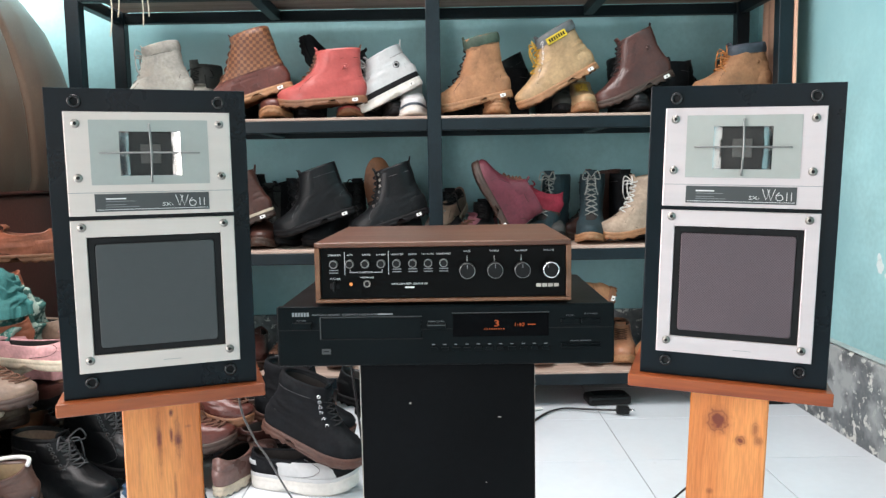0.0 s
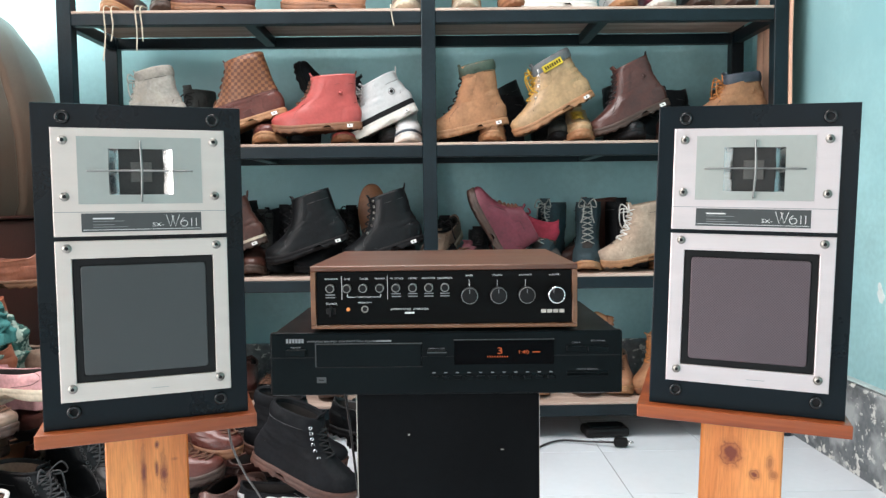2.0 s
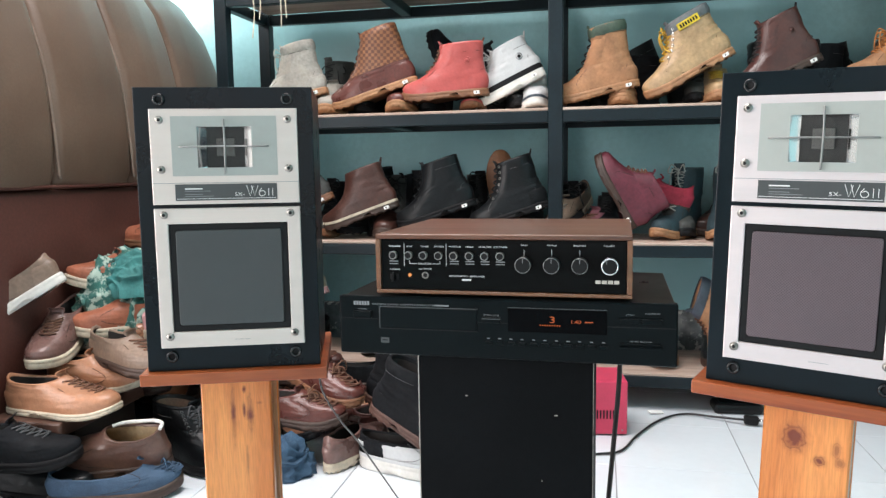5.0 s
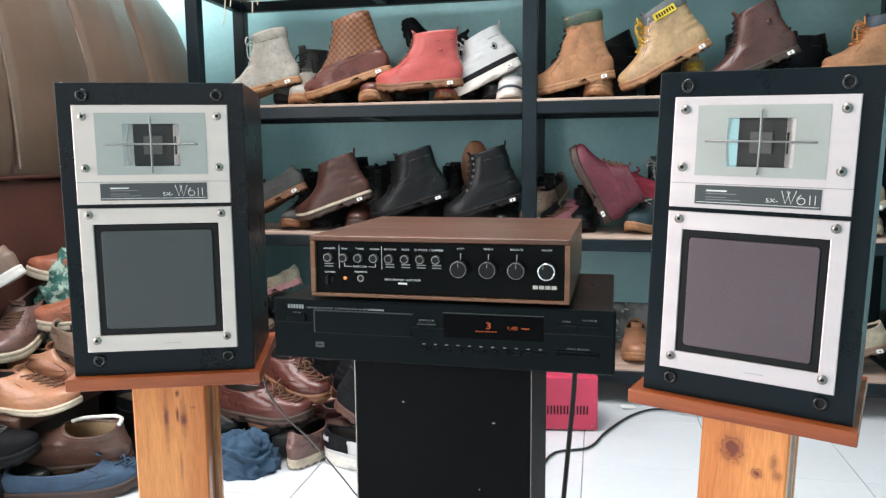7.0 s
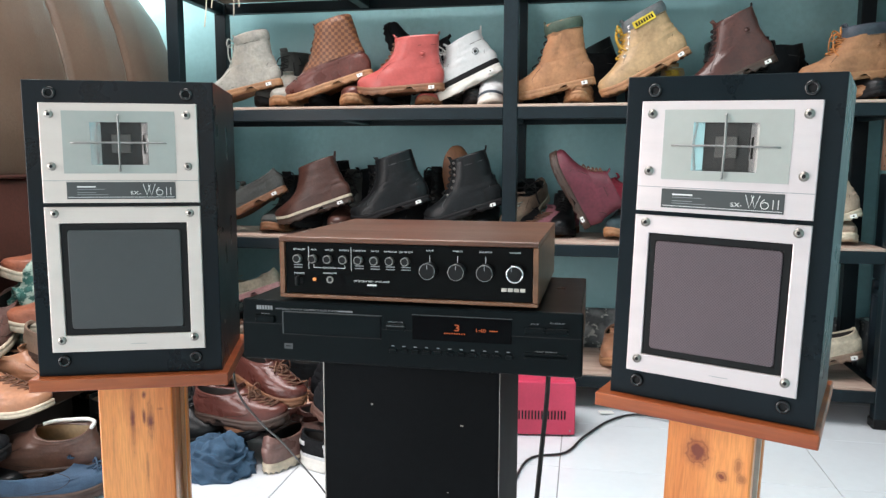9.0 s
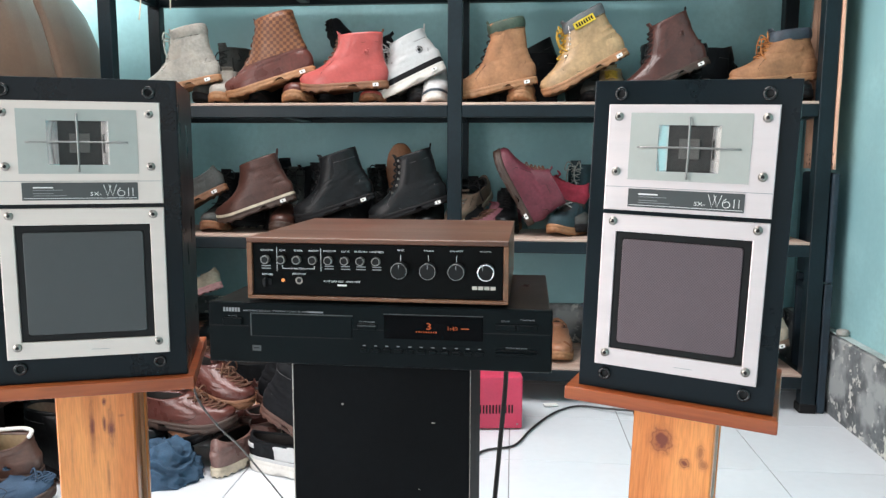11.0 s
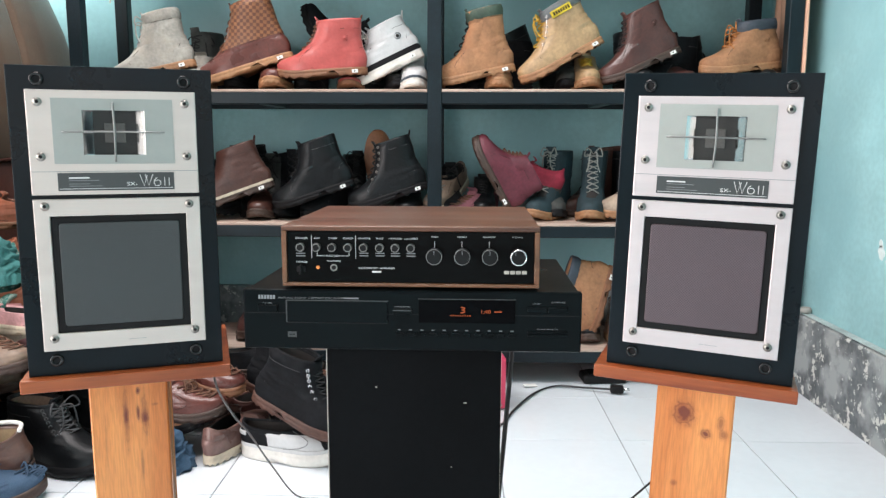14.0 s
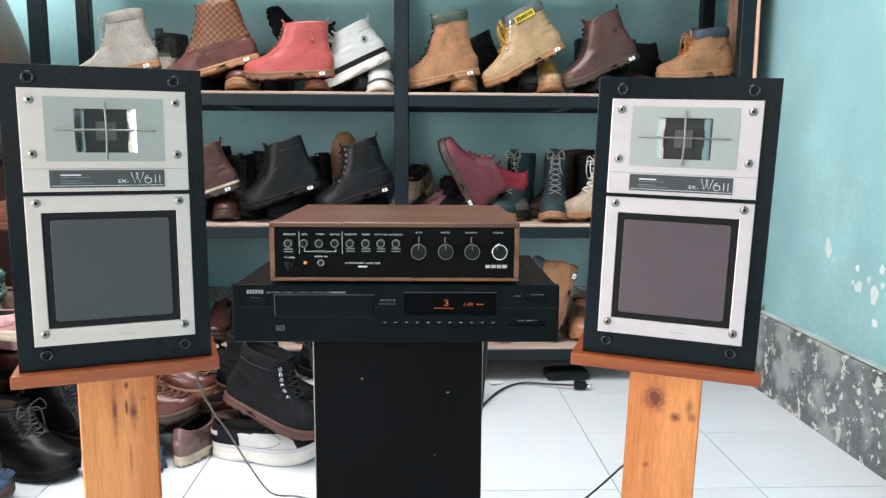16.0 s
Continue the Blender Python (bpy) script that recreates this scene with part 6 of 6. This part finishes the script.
def cloth(name, label, category, cx, cy, cz, rx, ry, rz, mt, seed, folds=4.0, amp=0.3, run=(1.0, 1.0, 1.0), parent=None):
    """A crumpled heap of cloth: long warped folds over a low dome; run squeezes the folds along an axis."""
    b = bmesh.new()
    n, k = 150, 64
    rows = []
    off = Vector((seed, seed * 0.7, -seed))
    for j in range(k + 1):
        ph = math.pi * 0.5 * (1 - j / k)
        rr = []
        for i in range(n):
            t = 2 * math.pi * i / n
            d = Vector((math.cos(t) * math.cos(ph), math.sin(t) * math.cos(ph), math.sin(ph)))
            q = Vector((d.x * run[0], d.y * run[1], d.z * run[2]))
            w = 0.9 * noise.noise(q * 1.6 + off) + 0.35 * noise.noise(q * 3.4 - off)
            p1 = math.sin(folds * (q.x * 0.8 + q.z * 1.1 + w))
            p2 = math.sin(folds * 1.35 * (q.y * 0.9 - q.x * 0.7 + 0.8 * w) + 1.3)
            f = 0.55 * noise.noise(d * 1.7 + off) + 0.34 * (1 - abs(p1)) + 0.26 * (1 - abs(p2)) + 0.10 * noise.noise(d * 9 + off)
            g = 1 + amp * f
            rr.append(b.verts.new((cx + rx * d.x * g, cy + ry * d.y * g, cz + rz * d.z * g - (0.02 if j == k else 0))))
        rows.append(rr)
    for a, c in zip(rows, rows[1:]):
        for i in range(n):
            b.faces.new((a[i], a[(i + 1) % n], c[(i + 1) % n], c[i]))
    bmesh.ops.remove_doubles(b, verts=b.verts[:], dist=1e-4)
    bmesh.ops.recalc_face_normals(b, faces=b.faces[:])
    if parent:
        return part(name, b, mt, parent, label, True)
    return tagged(part(name, b, mt, None, "", True), label, category)


def print_cloth():
    m = mat("green_print_cloth", (0.045, 0.16, 0.135), 0.85, vary=0.6, scale=14, fine=300, bump=0.3, stain=((0.38, 0.48, 0.41), 0.50, 0.56, 44))
    return m


SHIRT = cloth("crumpled_shirt", "crumpled green and white printed cloth on the shoe heap", "cloth", -0.985, 2.15, 0.33, 0.145, 0.14, 0.215, print_cloth(), 3.0, 6.0, 0.36)
cloth("sleeve", "plain teal sleeve", "", -0.925, 2.10, 0.47, 0.085, 0.075, 0.085, mat("teal_cloth", (0.05, 0.20, 0.19), 0.85, vary=0.3, fine=300, bump=0.3), 5.0, 6.0, 0.36, (0.6, 1.0, 1.0), SHIRT)
cloth("denim_cloth", "folded blue denim cloth on the floor", "cloth", -0.455, 1.985, 0.0, 0.085, 0.075, 0.090, M_DENIM, 7.0, 6.0, 0.36, (0.5, 0.9, 1.2))
cloth("pink_cloth", "pale pink cloth lying on the heap", "cloth", -0.80, 2.22, 0.30, 0.15, 0.12, 0.07, M_PINK, 9.0, 5.0, 0.25)

# ---- behind the rack, right corner ----
t = thing("hanging_towel", pose(1.411, 2.80, 0, 0, 0, 85), "peach cloth with a dotted hem hanging behind the rack", "towel")
b = bmesh.new()
rows = []
for j in range(25):
    z = 0.775 + 1.025 * j / 24
    rows.append([b.verts.new((-0.16 + 0.32 * i / 24, 0.012 * math.sin(i / 24 * 6 * math.pi + 0.6) + 0.004 * noise.noise((i * 0.3, z * 3, 0)), z)) for i in range(25)])
for a, c in zip(rows, rows[1:]):
    for i in range(24):
        b.faces.new((a[i], a[i + 1], c[i + 1], c[i]))
tw = part("cloth", b, M_TOWEL, t, "", True)
sol = tw.modifiers.new("thick", "SOLIDIFY")
sol.thickness = 0.004
for i in range(13):
    for j in range(3):
        x = -0.15 + i * 0.025
        yy = 0.012 * math.sin((x + 0.16) / 0.32 * 6 * math.pi + 0.6) + 0.0025
        part("dot", cyl((x + 0.003 * (j % 2), yy, 0.79 + j * 0.016), (0, 1, 0), 0.0046, 0.0014, 10), M_DOT, tw)
c = thing("folding_chair", pose(1.406, 2.79, 0, 0, 0, 87), "dark navy folded chair leaning in the corner", "chair")
part("seat", box(-0.14, 0.14, -0.012, 0.012, 0.42, 0.765, 0.008, 2), M_NAVY, c, "navy seat board")
part("stretcher", box(-0.14, 0.14, -0.012, 0.012, 0.37, 0.395, 0.004), M_NAVY, c)
for x in (-0.13, 0.13):
    part("leg", box(x - 0.010, x + 0.010, -0.012, 0.012, 0.0, 0.418, 0.003), M_NAVY, c)

# tape roll on the dado ledge
tr = thing("tape_roll", pose(1.436, 2.62, DADO_H + 0.008), "small grey roll of tape on the dado ledge", "tape roll")
b = ring((0, 0, 0.010), (0, 0, 1), 0.013, 0.006, 24, 10)
for v in b.verts:
    v.co.z = 0.010 + (v.co.z - 0.010) * 1.6
part("roll", b, mat("tape_grey", (0.35, 0.34, 0.31), 0.5), tr, "", True)

# ---- cables, floor things ----
rb = thing("metal_case", pose(0.33, 2.475, 0, 0, 0, 8), "red painted metal case with ventilation slots, on the floor", "case")
part("body", box(-0.11, 0.11, -0.08, 0.08, 0.004, 0.165, 0.005, 2), M_RED, rb)
for i in range(17):
    x = -0.075 + i * 0.0095
    part("slot", box(x, x + 0.0042, -0.0812, -0.0795, 0.052, 0.078), M_HOLE, rb)
for x in (-0.095, 0.095):
    part("screw", cyl((x, -0.0795, 0.018), (0, -1, 0), 0.003, 0.0015, 12), M_SCREW, rb)
    for y in (-0.06, 0.06):
        part("foot", cyl((x, y, 0), (0, 0, 1), 0.008, 0.0042, 12), M_BLACK, rb)


def cable(label, pts, r, mt, category="cable"):
    return tagged(part("cable", tube(pts, r, 8), mt, None, "", True), label, category)


cable("thick black mains cable hanging behind the disc player", [(0.390, 1.46, 0.585), (0.402, 1.54, 0.53), (0.405, 1.585, 0.42), (0.396, 1.585, 0.29), (0.385, 1.585, 0.15), (0.375, 1.60, 0.03), (0.36, 1.62, 0.007), (0.33, 1.70, 0.006)], 0.0046, M_CABLE)
cable("black cable looping over the white floor tiles to the plug", [(0.30, 1.55, 0.005), (0.30, 1.90, 0.005), (0.325, 2.20, 0.005), (0.425, 2.275, 0.005), (0.475, 2.40, 0.006), (0.55, 2.55, 0.006), (0.63, 2.625, 0.006), (0.72, 2.60, 0.010), (0.80, 2.570, 0.016)], 0.0035, M_CABLE)
cable("thin grey loudspeaker cable running down to the floor", [(-0.07, 1.345, 0.53), (-0.078, 1.36, 0.442), (-0.085, 1.46, 0.348), (-0.087, 1.56, 0.27), (-0.083, 1.70, 0.14), (-0.055, 1.79, 0.03), (0.0, 1.825, 0.003), (0.08, 1.78, 0.003), (0.15, 1.70, 0.003)], 0.0018, M_CABLE_G)
cable("thin black cable hanging from the disc player to the floor", [(0.07, 1.46, 0.57), (0.075, 1.50, 0.50), (0.088, 1.52, 0.36), (0.105, 1.52, 0.2), (0.125, 1.50, 0.06), (0.15, 1.46, 0.005)], 0.0022, M_CABLE)
cable("thin black loudspeaker cable running behind the column to the floor", [(0.69, 1.34, 0.53), (0.70, 1.37, 0.42), (0.67, 1.39, 0.31), (0.63, 1.40, 0.267), (0.575, 1.40, 0.215), (0.50, 1.43, 0.13), (0.42, 1.47, 0.03), (0.36, 1.52, 0.003)], 0.0018, M_CABLE)
pg = thing("mains_plug", pose(0.825, 2.568, 0, 0, 0, -8), "black two-pin mains plug lying on the floor", "plug")
part("body", box(-0.025, 0.018, -0.013, 0.013, 0.004, 0.030, 0.006, 2), M_BLACK, pg)
for y in (-0.007, 0.007):
    part("pin", cyl((0.018, y, 0.017), (1, 0, 0), 0.0022, 0.018, 10), M_CHROME, pg, "steel pin", True)
ad = thing("power_adapter", pose(0.80, 2.70, 0, 0, 0, 4), "flat black electric box lying under the rack", "adapter")
part("body", box(-0.075, 0.075, -0.04, 0.04, 0.001, 0.032, 0.01, 2), M_BLACK, ad)
part("top_panel", box(-0.055, 0.055, -0.028, 0.028, 0.0321, 0.0345, 0.003), M_CD, ad)
tagged(part("paper_scrap", box(-0.025, 0.025, -0.010, 0.010, 0.0, 0.004, 0.001), M_TAG), "crumpled scrap of pale paper on the floor", "paper").matrix_basis = pose(0.545, 2.63, 0.004, 8, 6, 25)
tagged(part("wood_offcut", box(-0.03, 0.03, -0.018, 0.018, 0.0, 0.006, 0.001), M_STRIP), "small offcut of pale wood on the floor", "offcut").matrix_basis = pose(-0.55, 1.70, 0.001, 0, 0, 20)

# ---- floor tiles ----
PX, PY, TX, TY = 0.3395, 0.3415, 0.752, 2.191
b = box(-PX / 2 + 0.0013, PX / 2 - 0.0013, -PY / 2 + 0.0013, PY / 2 - 0.0013, -0.0034, 0.0, 0.0007)
tile_me = bpy.data.meshes.new("tile")
b.to_mesh(tile_me)
b.free()
tile_me.materials.append(M_TILE)
fl_ob = bpy.data.objects["floor"]
random.seed(2)
for i in range(-8, 3):
    for j in range(-12, 3):
        x, y = TX + (i + 0.5) * PX, TY + (j + 0.5) * PY
        if x - PX / 2 > X1 or x + PX / 2 < X0 or y + PY / 2 < Y0 or y - PY / 2 > Y1:
            continue
        ob = new("tile", tile_me)
        ob.parent = fl_ob
        ob.matrix_basis = pose(x, y, random.uniform(-0.0004, 0.0))
